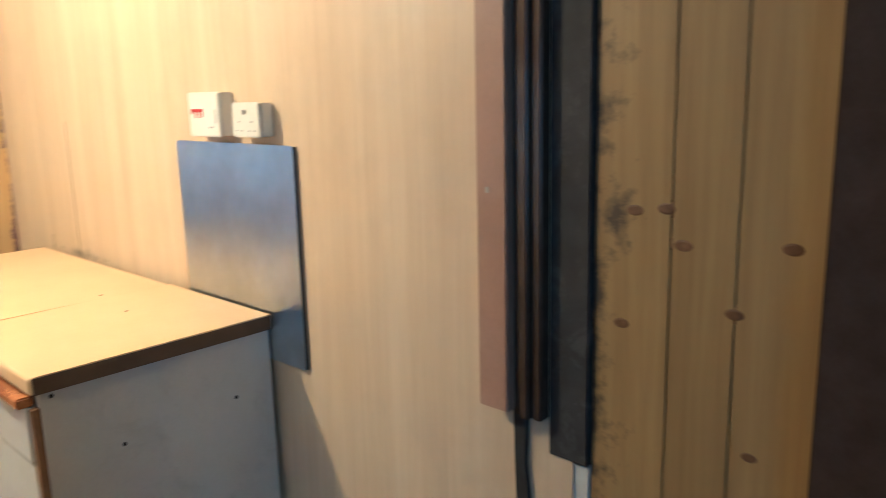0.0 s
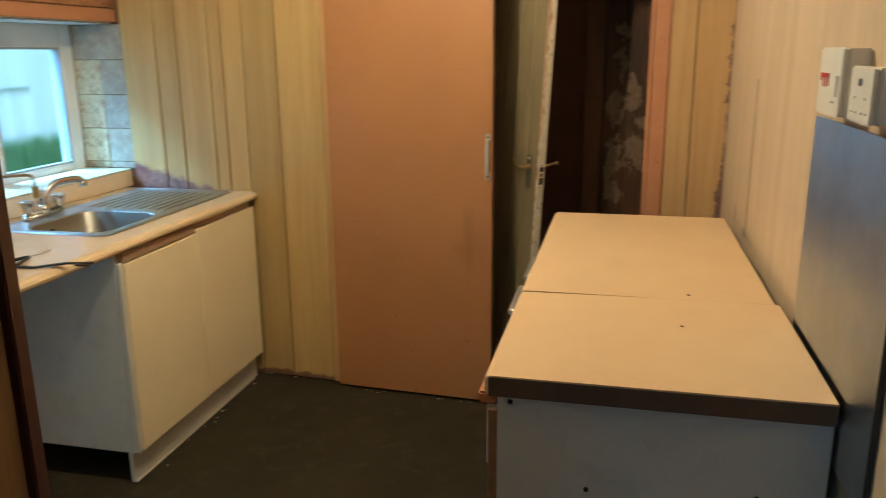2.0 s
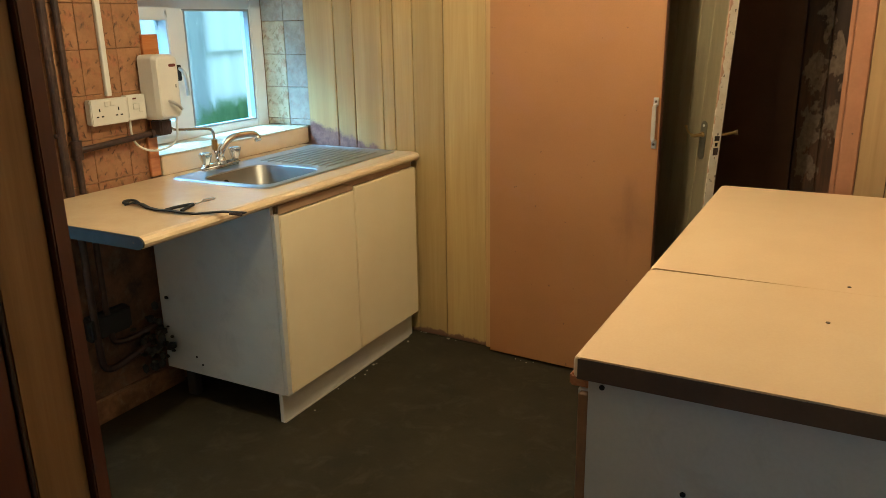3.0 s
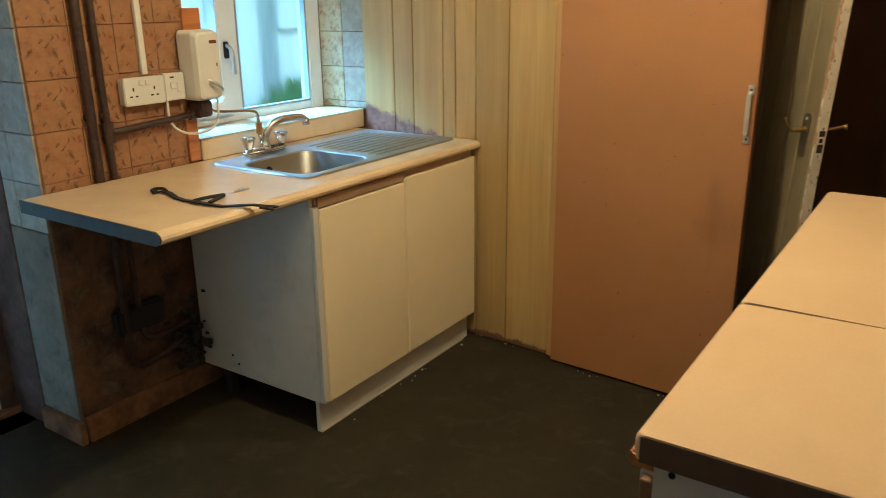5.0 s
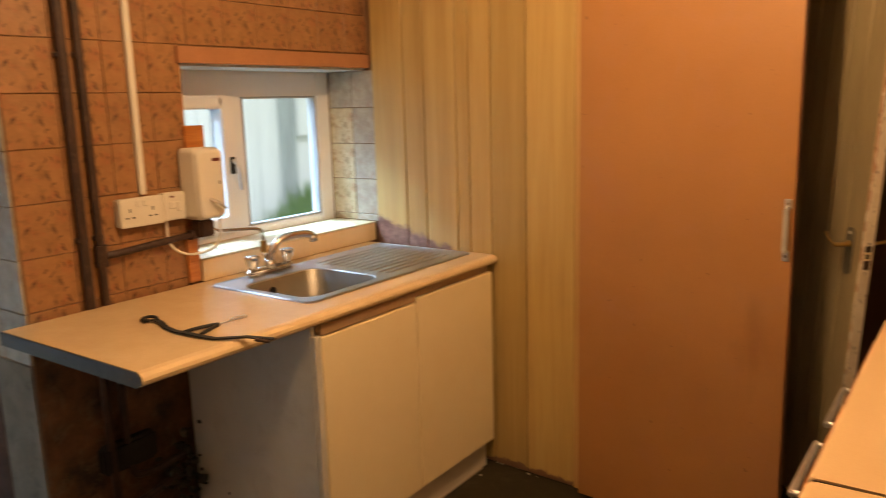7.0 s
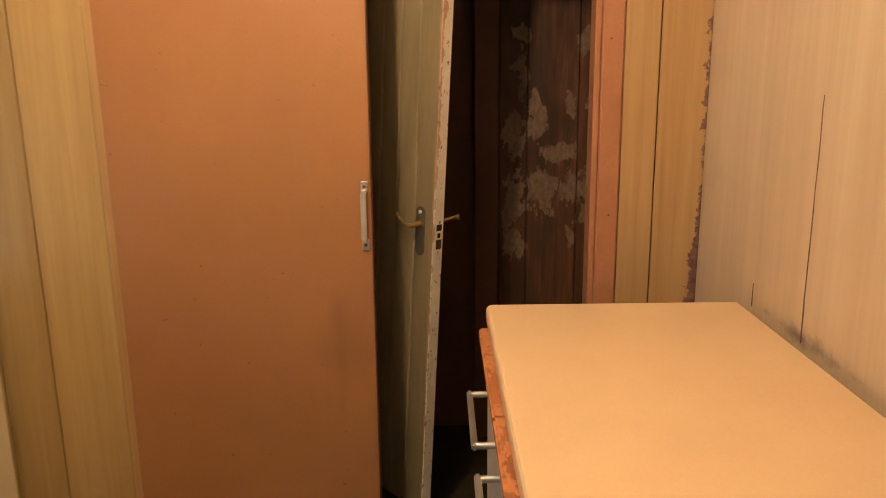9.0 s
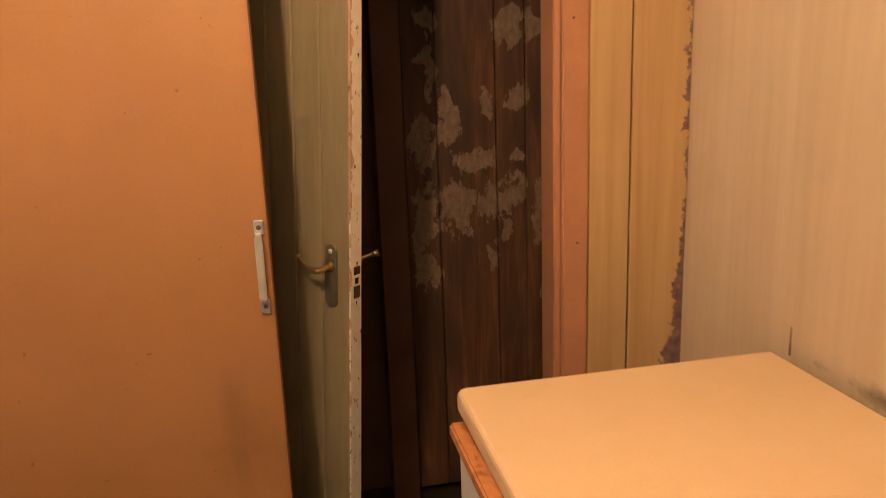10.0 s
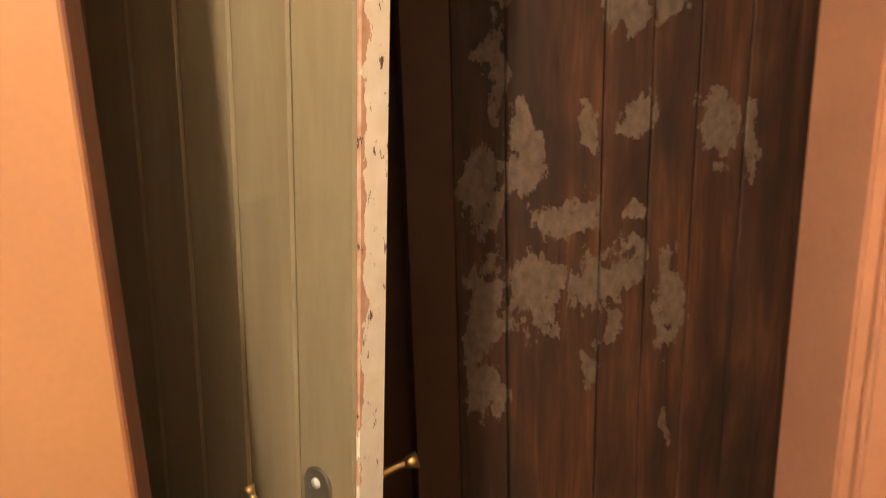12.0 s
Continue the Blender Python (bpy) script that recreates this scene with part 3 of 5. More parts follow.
def loft(bm, loops, cap=True):
    rows = [[bm.verts.new(p) for p in lp] for lp in loops]
    for a, b in zip(rows, rows[1:]):
        for k in range(len(a)):
            bm.faces.new((a[k], a[(k + 1) % len(a)], b[(k + 1) % len(a)], b[k]))
    if cap:
        bm.faces.new(rows[-1])
    return bm


def slab(bm, outline, z0, z1):
    """A flat prism over an outline of (x, y)."""
    lo = [bm.verts.new((x, y, z0)) for x, y in outline]
    hi = [bm.verts.new((x, y, z1)) for x, y in outline]
    bm.faces.new(lo[::-1])
    bm.faces.new(hi)
    for k in range(len(lo)):
        j = (k + 1) % len(lo)
        bm.faces.new((lo[k], lo[j], hi[j], hi[k]))
    return bm


def pierced(us, zs, holes, w0, w1, put):
    """A wall over breaks us and zs with rectangular holes (u0, u1, z0, z1); put maps (u, w, z) to a place."""
    us = sorted(set(us) | {h[0] for h in holes} | {h[1] for h in holes})
    zs = sorted(set(zs) | {h[2] for h in holes} | {h[3] for h in holes})
    bm = bmesh.new()
    cache = {}

    def v(i, k, w):
        key = (i, k, w)
        if key not in cache:
            cache[key] = bm.verts.new(put(us[i], (w0, w1)[w], zs[k]))
        return cache[key]

    def solid(i, k):
        if not (0 <= i < len(us) - 1 and 0 <= k < len(zs) - 1):
            return False
        u, z = (us[i] + us[i + 1]) / 2, (zs[k] + zs[k + 1]) / 2
        return not any(a < u < b and c < z < d for a, b, c, d in holes)

    for i in range(len(us) - 1):
        for k in range(len(zs) - 1):
            if not solid(i, k):
                continue
            for w in (0, 1):
                bm.faces.new((v(i, k, w), v(i + 1, k, w), v(i + 1, k + 1, w), v(i, k + 1, w)))
            for di, dk, e in ((-1, 0, ((0, 0), (0, 1))), (1, 0, ((1, 0), (1, 1))), (0, -1, ((0, 0), (1, 0))), (0, 1, ((0, 1), (1, 1)))):
                if not solid(i + di, k + dk):
                    (a, b), (c, d) = e
                    bm.faces.new((v(i + a, k + b, 0), v(i + c, k + d, 0), v(i + c, k + d, 1), v(i + a, k + b, 1)))
    return bm


# ---- the setting ----
WX = -0.63            # face of the window wall
RX = 2.152            # face of the long laminate wall
TOP = 2.56            # ceiling
FAR = Matrix.Translation((WX, 5.592, 0)) @ Matrix.Rotation(radians(-3.25), 4, "Z")   # far wall: x along it, y into it
DOOR = (2.99, 3.983, 0.0, 1.767)
WIN = (4.604, 5.596, 1.0, 1.711)
ROOM_WIN = (-0.5, 0.4, 0.75, 1.95)

structure("ground", box(-60, 60, -60, 60, -0.5, -0.12), M_GRASS, "rough green grass ground outside the house", "ground")
structure("pavement", box(-4.58, -1.2, 4.3, 8.2, -0.13, -0.1), M_CONC, "pale concrete strip beside the porch", "pavement")
structure("floor", box(-1.15, 3.2, -0.6, 7.0, -0.12, 0.0), M_FLOOR, "dark bitumen floor, bare and dusty", "floor")
structure("ceiling", box(-1.15, 3.2, -0.6, 7.0, TOP, TOP + 0.1), M_CEIL, "off-white painted ceiling", "ceiling")

wall_w = structure("wall_west", pierced((-0.6, 5.75), (0, TOP), (DOOR, WIN, ROOM_WIN), WX, -0.94, lambda u, w, z: (w, u, z)), M_GROUT, "thick outer wall with flower tiles, a doorway and a window", "wall")
structure("wall_west_outer", pierced((-0.6, 6.6), (-0.12, TOP), (DOOR, ROOM_WIN, (4.45, 6.2, 0.92, 1.78)), -0.94, -1.15, lambda u, w, z: (w, u, z)), M_RENDER, "grey rendered outer leaf of the window wall", "wall")
structure("wall_corner", box(-0.64, -0.5795, 5.604, 5.75, 0, TOP), M_GROUT, "short return of the tiled wall in the corner", "wall")
wall_f = structure("wall_north", pierced((0.05, 3.4), (0, TOP), ((1.60, 2.499, 0.0, 2.05),), 0.0, 0.082, lambda u, w, z: FAR @ Vector((u, w, z))), M_DAMP, "far kitchen wall behind wood-effect boards", "wall")
wall_e = structure("wall_east", box(RX, RX + 0.12, 2.6, 5.44, 0, TOP), M_LAM, "long wall lined with pale wood-effect laminate", "wall")
structure("wall_east_back", box(RX + 0.03, RX + 0.15, -0.6, 2.6, 0, TOP), M_DAMP, "wall of the room before the kitchen", "wall")
structure("wall_partition", box(WX, 1.04, 2.72, 2.953, 0, TOP), M_WHITEWALL, "partition between the kitchen and the room before it", "wall")
structure("wall_lintel", box(1.04, RX + 0.03, 2.72, 2.953, 2.1, TOP), M_WHITEWALL, "wall over the opening into the kitchen", "wall")
structure("wall_south", box(-1.15, 3.2, -0.72, -0.6, 0, TOP), M_WHITEWALL, "plain wall closing the room before the kitchen", "wall")
structure("wall_hall_end", box(0.6, 3.2, 6.42, 6.54, 0, TOP), M_DARKHALL, "dark brown hall end wall", "wall")
structure("wall_hall_side", box(2.75, 2.87, 5.5, 6.42, 0, TOP), M_DARKHALL, "dark brown hall side wall", "wall")
# unseen wall, kept white as a reflector that brightens the open plank door
structure("wall_hall_left", box(0.6, 0.72, 5.66, 6.42, 0, TOP), M_WHITEWALL, "unseen hall wall, white to bounce light onto the open door", "wall")

# far wall: vertical boards with open grooves
JOINTS = [0.05, 0.237, 0.35, 0.519, 0.586, 0.694, 0.859, 1.077]
for a, b in zip(JOINTS, JOINTS[1:]):
    ob = part("board", box(a + 0.0026, b - 0.0026, -0.014, -0.002, 0.004, TOP - 0.005), M_BOARD, wall_f, "", 0.002, 1)
    ob.matrix_basis = FAR
for a, b in ((2.557, 2.652), (2.654, 2.7875)):
    ob = part("board", box(a + 0.001, b - 0.0005, -0.012, -0.002, 0.02, TOP - 0.005), M_BOARD_E, wall_f, "", 0.002, 1)
    ob.matrix_basis = FAR
for a, b, h in ((1.079, 1.114, 0.022), (1.116, 1.128, 0.03)):
    ob = part("batten", box(a, b, -h, -0.002, 0.004, TOP - 0.005), M_JAMBTAN, wall_f, "", 0.003, 2)
    ob.matrix_basis = FAR

# doorway to the hall: lining and architrave
frame_h = tagged(new("door_1"), "salmon-painted lining and architrave of the hall doorway", "door frame", "", "structure")
frame_h.matrix_basis = FAR
part("architrave", box(2.496, 2.556, -0.018, -0.001, 0.0, 2.11), M_PINKTRIM, frame_h, "", 0.004, 3)
part("lining", box(2.478, 2.495, -0.012, 0.088, 0.0, 2.05), M_PINKTRIM, frame_h, "", 0.003, 2)
part("lining", box(1.604, 1.622, -0.008, 0.088, 0.0, 2.05), M_PINKTRIM, frame_h, "", 0.003, 2)
part("head_lining", box(1.6225, 2.4775, -0.008, 0.088, 2.03, 2.049), M_PINKTRIM, frame_h, "", 0.003, 2)
for u, z in ((2.52, 1.6), (2.53, 1.12), (2.515, 0.62), (2.525, 1.93)):
    part("nail_head", cyl(bmesh.new(), (u, -0.0195, z), (u, -0.017, z), 0.003, seg=8), M_BROWNEDGE, frame_h)

# laminate wall: seams, and gaps behind the worktop
random.seed(21)
for y, z0, z1, w in ((4.778, 0.975, 1.47, 0.0042), (5.03, 0.975, 1.03, 0.005)):
    steps = max(4, int((z1 - z0) / 0.03))
    bm, edge, drift = bmesh.new(), [], 0.0
    for i in range(steps + 1):
        drift += random.gauss(0, 0.0009)
        half = w * (0.12 + 0.38 * (1 - i / steps) ** 1.3) * random.uniform(0.6, 1.3)
        z = z0 + (z1 - z0) * i / steps
        edge.append([bm.verts.new((x, y + drift + d, z)) for x, d in ((RX - 0.0012, -half), (RX - 0.0012, half), (RX + 0.002, half), (RX + 0.002, -half))])
    for p, q in zip(edge, edge[1:]):
        for i in range(4):
            bm.faces.new((p[i], p[(i + 1) % 4], q[(i + 1) % 4], q[i]))
    bm.faces.new(edge[0])
    bm.faces.new(edge[-1])
    part("seam", bm, M_BROWNEDGE, wall_e)

# skirting and damp wall below the worktop
skirt = structure("baseboard", box(WX + 0.002, WX + 0.022, 3.99, 4.6, 0, 0.1), M_SKIRT, "low worn skirting board below the worktop", "skirting", 0.003)
structure("baseboard_reveal", box(-0.86, WX + 0.02, 3.955, 3.98, 0, 0.085), M_SKIRT, "short worn skirting in the doorway reveal", "skirting", 0.003)
structure("trim_damp", box(WX + 0.001, WX + 0.006, 3.985, 5.58, 0.1, 0.89), M_DAMP, "bare damp plaster below the worktop", "wall patch")

# opening from the first room: left post
post = tagged(new("door_2"), "worn wooden side post of the kitchen opening", "door frame", "", "structure")
part("reveal_board", box(1.04, 1.068, 2.868, 2.9385, 0, 2.1), M_POSTTAN, post, "tan wood-grained strip", 0.003, 2)
part("edge_bead", box(1.042, 1.078, 2.9395, 2.961, 0, 2.1), M_REDWOOD, post, "dark red-brown bead", 0.002, 2)
part("edge_bead", box(1.04, 1.071, 2.862, 2.867, 0, 2.1), M_DARKMOULD, post, "dark bead", 0.001, 1)
part("lining", box(1.04, 1.07, 2.60, 2.861, 0, 2.1), M_REDWOOD, post, "dark red-brown lining", 0.004, 2)
part("lining", box(0.9, 1.039, 2.66, 2.719, 0, 2.1), M_REDWOOD, post, "", 0.004, 2)

# end of the laminate wall: mauve strip, dark moulding, sooty board, pine planks
endw = tagged(new("trim_end"), "cut mauve strip and sooty dark moulding over pine planks", "trim", "", "structure")
part("strip", box(2.11, RX - 0.002, 2.722, 2.793, 0.937, 2.3), M_MAUVE, endw, "mauve-brown painted strip, cut off above the floor", 0.003, 2)
part("chip", slab(bmesh.new(), rrect(2.766, 1.367, 0.0045, 0.006, 0.003, 3), 0, 0.001), M_PLASTER, endw, "pale chip in the paint").matrix_basis = Matrix(((0, 0, -1, 2.1098), (1, 0, 0, 0), (0, 1, 0, 0), (0, 0, 0, 1)))
bm = bmesh.new()
for a, b, d in ((2.7005, 2.7215, 0.024), (2.6785, 2.7, 0.036), (2.655, 2.678, 0.026)):
    bx(bm, RX - d, RX + 0.028, a, b, 0.93, 2.3)
part("moulding", bm, M_DARKMOULD, endw, "dark brown moulding", 0.004, 3)
part("sooty_board", box(RX - 0.004, RX + 0.028, 2.566, 2.654, 0.858, 2.3), M_SOOT, endw, "board blackened by soot", 0.004, 2)
bm = slab(bmesh.new(), [(0, 0), (0.035, 0.0), (0.03, -0.11), (0.05, -0.3), (0.045, -0.9), (0.012, -0.9), (0.016, -0.35), (0.006, -0.13)], 0, 0.03)
ob = part("charred_strip", bm, M_BLACK, endw, "torn black strip hanging below the moulding", 0.003, 1)
ob.matrix_basis = Matrix(((0, 0, -1, RX + 0.02), (-1, 0, 0, 2.735), (0, 1, 0, 0.937), (0, 0, 0, 1)))
part("loose_sheet", box(RX + 0.004, RX + 0.028, 2.568, 2.655, 0.0, 0.856), M_MELAMINE, endw, "pale grey sheet below the cut moulding", 0.002, 1)
PINE = [2.565, 2.421, 2.311, 2.17, 2.06, 1.95]
for k, (a, b) in enumerate(zip(PINE, PINE[1:])):
    part("plank", box(RX + 0.006, RX + 0.028, b + 0.0004, a - 0.0004, 0.02, 2.3), M_PINE, endw, "", 0.0022, 2)
random.seed(5)
for y, z in ((2.508, 1.148), (2.487, 1.347), (2.431, 1.354), (2.40, 1.297), (2.312, 1.198), (2.231, 1.311), (2.277, 0.97), (2.36, 0.75), (2.48, 0.6)):
    m = Matrix.Translation((RX + 0.0065, y, z)) @ Matrix.Diagonal((1, 1.35, 0.8, 1))
    bm = bmesh.new()
    bmesh.ops.create_cone(bm, cap_ends=True, segments=12, radius1=random.uniform(0.013, 0.021), radius2=0.008, depth=0.003, matrix=m @ Matrix.Rotation(radians(-90), 4, "Y"))
    part("knot", bm, M_KNOT, endw)
structure("trim_dark_post", box(2.06, RX + 0.028, 1.9, 2.16, 0, 2.3), M_DARKMOULD, "dark brown post beside the pine planks", "trim", 0.006)

# doorway to the porch: stripped band, old frame, threshold
structure("trim_soffit", box(-1.065, WX - 0.012, 2.995, 3.974, 1.757, 1.7655), M_FRAMEPEEL, "peeling grey board under the head of the porch doorway", "trim", 0.002)
frame_p = tagged(new("door_3"), "old peeling wooden frame of the porch doorway", "door frame", "", "structure")
part("stripped_band", box(-1.066, -0.866, 3.972, 3.982, 0, 1.765), M_STRIPPED, frame_p, "rough band where tiles were stripped", 0.004, 1)
part("stripped_band", box(-1.148, -1.067, 3.919, 3.982, 0, 1.765), M_STRIPPED, frame_p, "rough dark timber behind the jamb", 0.005, 2)
part("jamb", box(-1.148, -1.075, 3.858, 3.918, 0, 1.752), M_FRAMEPEEL, frame_p, "", 0.008, 2)
part("stop", box(-1.125, -1.095, 3.84, 3.857, 0, 1.752), M_FRAMEPEEL, frame_p, "", 0.003, 1)
part("jamb", box(-1.148, -1.075, 2.992, 3.05, 0, 1.75), M_FRAMEPEEL, frame_p, "", 0.008, 2)
part("head", box(-1.148, -1.07, 2.992, 3.982, 1.7525, 1.7655), M_DARKMOULD, frame_p, "dark head rail", 0.006, 2)
part("threshold", box(-1.165, -1.04, 3.0, 3.98, 0.001, 0.03), M_SKIRT, frame_p, "worn wooden threshold", 0.008, 3)
part("catch_plate", box(-1.067, -1.06, 3.93, 3.955, 1.02, 1.1), M_OLDPIPE, frame_p, "small rusted catch plate", 0.002, 1)

# ---- porch ----
structure("floor_porch", box(-3.1, -1.15, 2.9, 4.34, -0.12, 0.006), M_CARPET, "dark grey worn carpet floor of the porch", "floor")
structure("wall_porch_left", box(-3.1, -1.15, 2.8, 2.9, 0, 2.3), M_WHITEWALL, "white porch side wall", "wall")
structure("ceiling_porch", box(-3.1, -1.15, 2.8, 4.34, 2.2, 2.3), M_CEIL, "white porch ceiling", "ceiling")
strip = tagged(new("floor_tiles"), "grey and white striped tile strip inside the porch", "floor tiles", "", "structure")
rows_y = [(3.0, 3.23, 0), (3.23, 3.36, 1), (3.36, 3.51, 0), (3.51, 3.634, 1), (3.634, 3.785, 0), (3.785, 3.89, 1), (3.89, 4.18, 0)]
for a, b, white in rows_y:
    cut = -1.30 if white else -1.42
    for x1, x0 in ((-1.168, cut), (cut - 0.002, -1.59)):
        part("tile", box(x0, x1, a + 0.0015, b - 0.0015, 0.006, 0.014), M_WHITETILE if white else M_GREYTILE, strip, "", 0.0015, 1)


def upvc_bar(name, parent, *b):
    return part(name, box(*b), M_UPVC, parent, "", 0.006, 2)


# white front door, closed
door = thing("front_door", "white plastic panelled front door, closed, with a blank upper panel", "door")
DX = -2.88
part("slab", box(DX - 0.05, DX - 0.012, 3.2, 4.135, 0.06, 2.06), M_UPVC, door)
for a, b, c, d in ((4.03, 4.135, 0.06, 2.06), (3.2, 3.31, 0.06, 2.06), (3.31, 4.03, 0.06, 0.2), (3.31, 4.03, 1.93, 2.06), (3.31, 4.03, 1.02, 1.11)):
    upvc_bar("rail", door, DX - 0.014, DX, a, b, c, d)
for lo, hi in ((0.2, 1.02), (1.11, 1.355)):
    for k in range(8):
        y = 3.31 + k * 0.09
        part("tongue_board", box(DX - 0.013, DX - 0.006, y + 0.004, y + 0.086, lo, hi), M_UPVC, door, "", 0.004, 1)
pan = part("blank_panel", box(DX - 0.012, DX - 0.005, 3.39, 3.97, 1.38, 1.87), M_FROST, door, "pale blank panel")
for a, b, c, d in ((3.35, 3.39, 1.36, 1.9), (3.97, 4.01, 1.36, 1.9), (3.39, 3.97, 1.355, 1.385), (3.39, 3.97, 1.865, 1.9)):
    part("bead", box(DX - 0.012, DX + 0.006, a, b, c, d), M_UPVC, pan, "", 0.004, 2)
for a, b, c, d in ((3.39, 3.398, 1.386, 1.864), (3.962, 3.97, 1.386, 1.864), (3.398, 3.962, 1.386, 1.394), (3.398, 3.962, 1.856, 1.864)):
    part("gasket", box(DX - 0.005, DX - 0.002, a, b, c, d), M_GASKET, pan, "grey gasket")
for z in (0.3, 1.12, 1.9):
    part("hinge", cyl(bmesh.new(), (DX + 0.012, 4.145, z - 0.05), (DX + 0.012, 4.145, z + 0.05), 0.009), M_UPVC, door, "white hinge")
# dark strip added for the shaded gap below the slab
part("kick_strip", box(DX - 0.04, DX - 0.002, 3.2, 4.135, 0.012, 0.058), M_DARKEDGE, door, "dark strip standing in for the gap under the door")

frame_d = tagged(new("door_4"), "white plastic frame of the front door", "door frame", "", "structure")
for b in ((-2.95, DX + 0.02, 4.155, 4.225, 0, 2.2), (-2.95, DX + 0.02, 2.9, 3.18, 0, 2.2), (-2.95, DX + 0.02, 3.18, 4.155, 2.075, 2.2)):
    upvc_bar("frame", frame_d, *b)
side = tagged(new("window_2"), "white plastic glazed porch side with a low sill rail", "window", "", "structure")
for b in ((-2.86, -2.79, 4.2, 4.27, 0, 2.2), (-2.79, -1.3, 4.2, 4.27, 0.008, 0.075), (-2.79, -1.3, 4.2, 4.27, 2.1, 2.2), (-1.3, -1.152, 4.2, 4.27, 0, 2.2), (-2.04, -1.97, 4.2, 4.27, 0.075, 2.1)):
    upvc_bar("frame", side, *b)
for a, b in ((-2.79, -2.04), (-1.97, -1.3)):
    ob = part("pane", box(a, b, 4.232, 4.238, 0.075, 2.1), M_GLASS, side)
    ob.visible_shadow = False
    for c, d, e, f in ((a, a + 0.012, 0.075, 2.1), (b - 0.012, b, 0.075, 2.1), (a + 0.012, b - 0.012, 0.075, 0.09)):
        part("gasket", box(c, d, 4.222, 4.231, e, f), M_GASKET, side)

# ---- kitchen window ----
win = tagged(new("window_1"), "white plastic kitchen window with one opening sash", "window", "", "structure")
FX0, FX1 = -0.93, -0.862
for b in ((4.606, 4.66, 1.0, 1.709), (5.505, 5.594, 1.0, 1.709), (4.66, 5.505, 1.0, 1.046), (4.66, 5.505, 1.592, 1.709), (4.99, 5.067, 1.046, 1.592)):
    part("frame", box(FX0, FX1, *b), M_UPVC, win, "", 0.006, 2)
sash = part("sash", pierced((4.655, 5.0), (1.04, 1.6), ((4.715, 4.94, 1.105, 1.545),), FX0 + 0.01, FX1 + 0.022, lambda u, w, z: (w, u, z)), M_UPVC, win, "opening sash", 0.005, 2)
for a, b, c, d in ((5.067, 5.505, 1.046, 1.592), (4.715, 4.94, 1.105, 1.545)):
    ob = part("pane", box(-0.9, -0.894, a, b, c, d), M_GLASS, win)
    ob.visible_shadow = False
for c, d, e, f in ((5.067, 5.076, 1.046, 1.592), (5.496, 5.505, 1.046, 1.592), (5.076, 5.496, 1.046, 1.055), (5.076, 5.496, 1.583, 1.592)):
    part("gasket", box(-0.893, -0.866, c, d, e, f), M_GASKET, win)
part("handle_base", box(FX1 + 0.022, FX1 + 0.034, 4.962, 4.986, 1.28, 1.35), M_BLACK, sash, "dark handle base", 0.003, 2)
part("handle", tube(bmesh.new(), [(FX1 + 0.03, 4.974, 1.335), (FX1 + 0.062, 4.974, 1.32), (FX1 + 0.065, 4.978, 1.27), (FX1 + 0.06, 4.985, 1.215)], 0.008), M_ALU, sash, "curved grey handle", smooth=True)
structure("trim_window_head", box(-0.85, WX - 0.004, 4.61, 5.59, 1.697, 1.7095), M_FRAMEPEEL, "peeling white board under the window head", "trim", 0.002)
tr = structure("trim_window", box(WX + 0.001, WX + 0.026, 4.585, 5.594, 1.706, 1.763), M_PINKTRIM, "salmon-painted wooden trim over the window", "trim", 0.003)
sill = structure("window_sill", box(-0.862, WX + 0.004, 4.606, 5.594, 1.0005, 1.004), M_GROUT, "mortar bed of the tiled sill", "sill")
for k in range(6):
    a = 4.608 + k * 0.1645
    part("tile", box(-0.858, -0.745, a, a + 0.162, 1.004, 1.011), M_SILLTILE, sill, "", 0.0015, 1)
    part("tile", box(-0.742, -0.603, a, a + 0.162, 1.004, 1.011), M_SILLTILE, sill, "", 0.0015, 1)
structure("trim_upstand", box(WX + 0.002, WX + 0.028, 4.61, 5.586, 0.926, 1.0035), M_WORKTOP, "cream upstand between the worktop and the sill", "upstand", 0.002)

# ---- sink run ----
wt = thing("worktop", "cream laminate worktop with a rounded front and dark cut end", "worktop")
bm = bmesh.new()
prof = [(WX + 0.03, 0.887), (0.062, 0.887), (0.078, 0.889), (0.089, 0.897), (0.092, 0.906), (0.089, 0.915), (0.079, 0.923), (0.064, 0.926), (WX + 0.03, 0.926)]
a = [bm.verts.new((x, 3.892, z)) for x, z in prof]
b = [bm.verts.new((x, 5.53, z)) for x, z in prof]
bm.faces.new(a)
bm.faces.new(b[::-1])
for k in range(len(prof)):
    j = (k + 1) % len(prof)
    if k not in (0, 7):
        bm.faces.new((a[k], a[j], b[j], b[k]))
# top face with the cut-out for the sink
hole = [(-0.51, 4.58), (-0.51, 5.49), (-0.03, 5.49), (-0.03, 4.58)]
hv = [bm.verts.new((x, y, 0.926)) for x, y in hole]
ov = [a[8], b[8], b[7], a[7]]
for k in range(4):
    j = (k + 1) % 4
    bm.faces.new((ov[k], ov[j], hv[j], hv[k]))
lv = [bm.verts.new((x, y, 0.887)) for x, y in hole]
uv = [a[0], b[0], b[1], a[1]]
for k in range(4):
    j = (k + 1) % 4
    bm.faces.new((uv[k], uv[j], lv[j], lv[k]))
    bm.faces.new((hv[k], hv[j], lv[j], lv[k]))
part("top", bm, M_WORKTOP, wt)
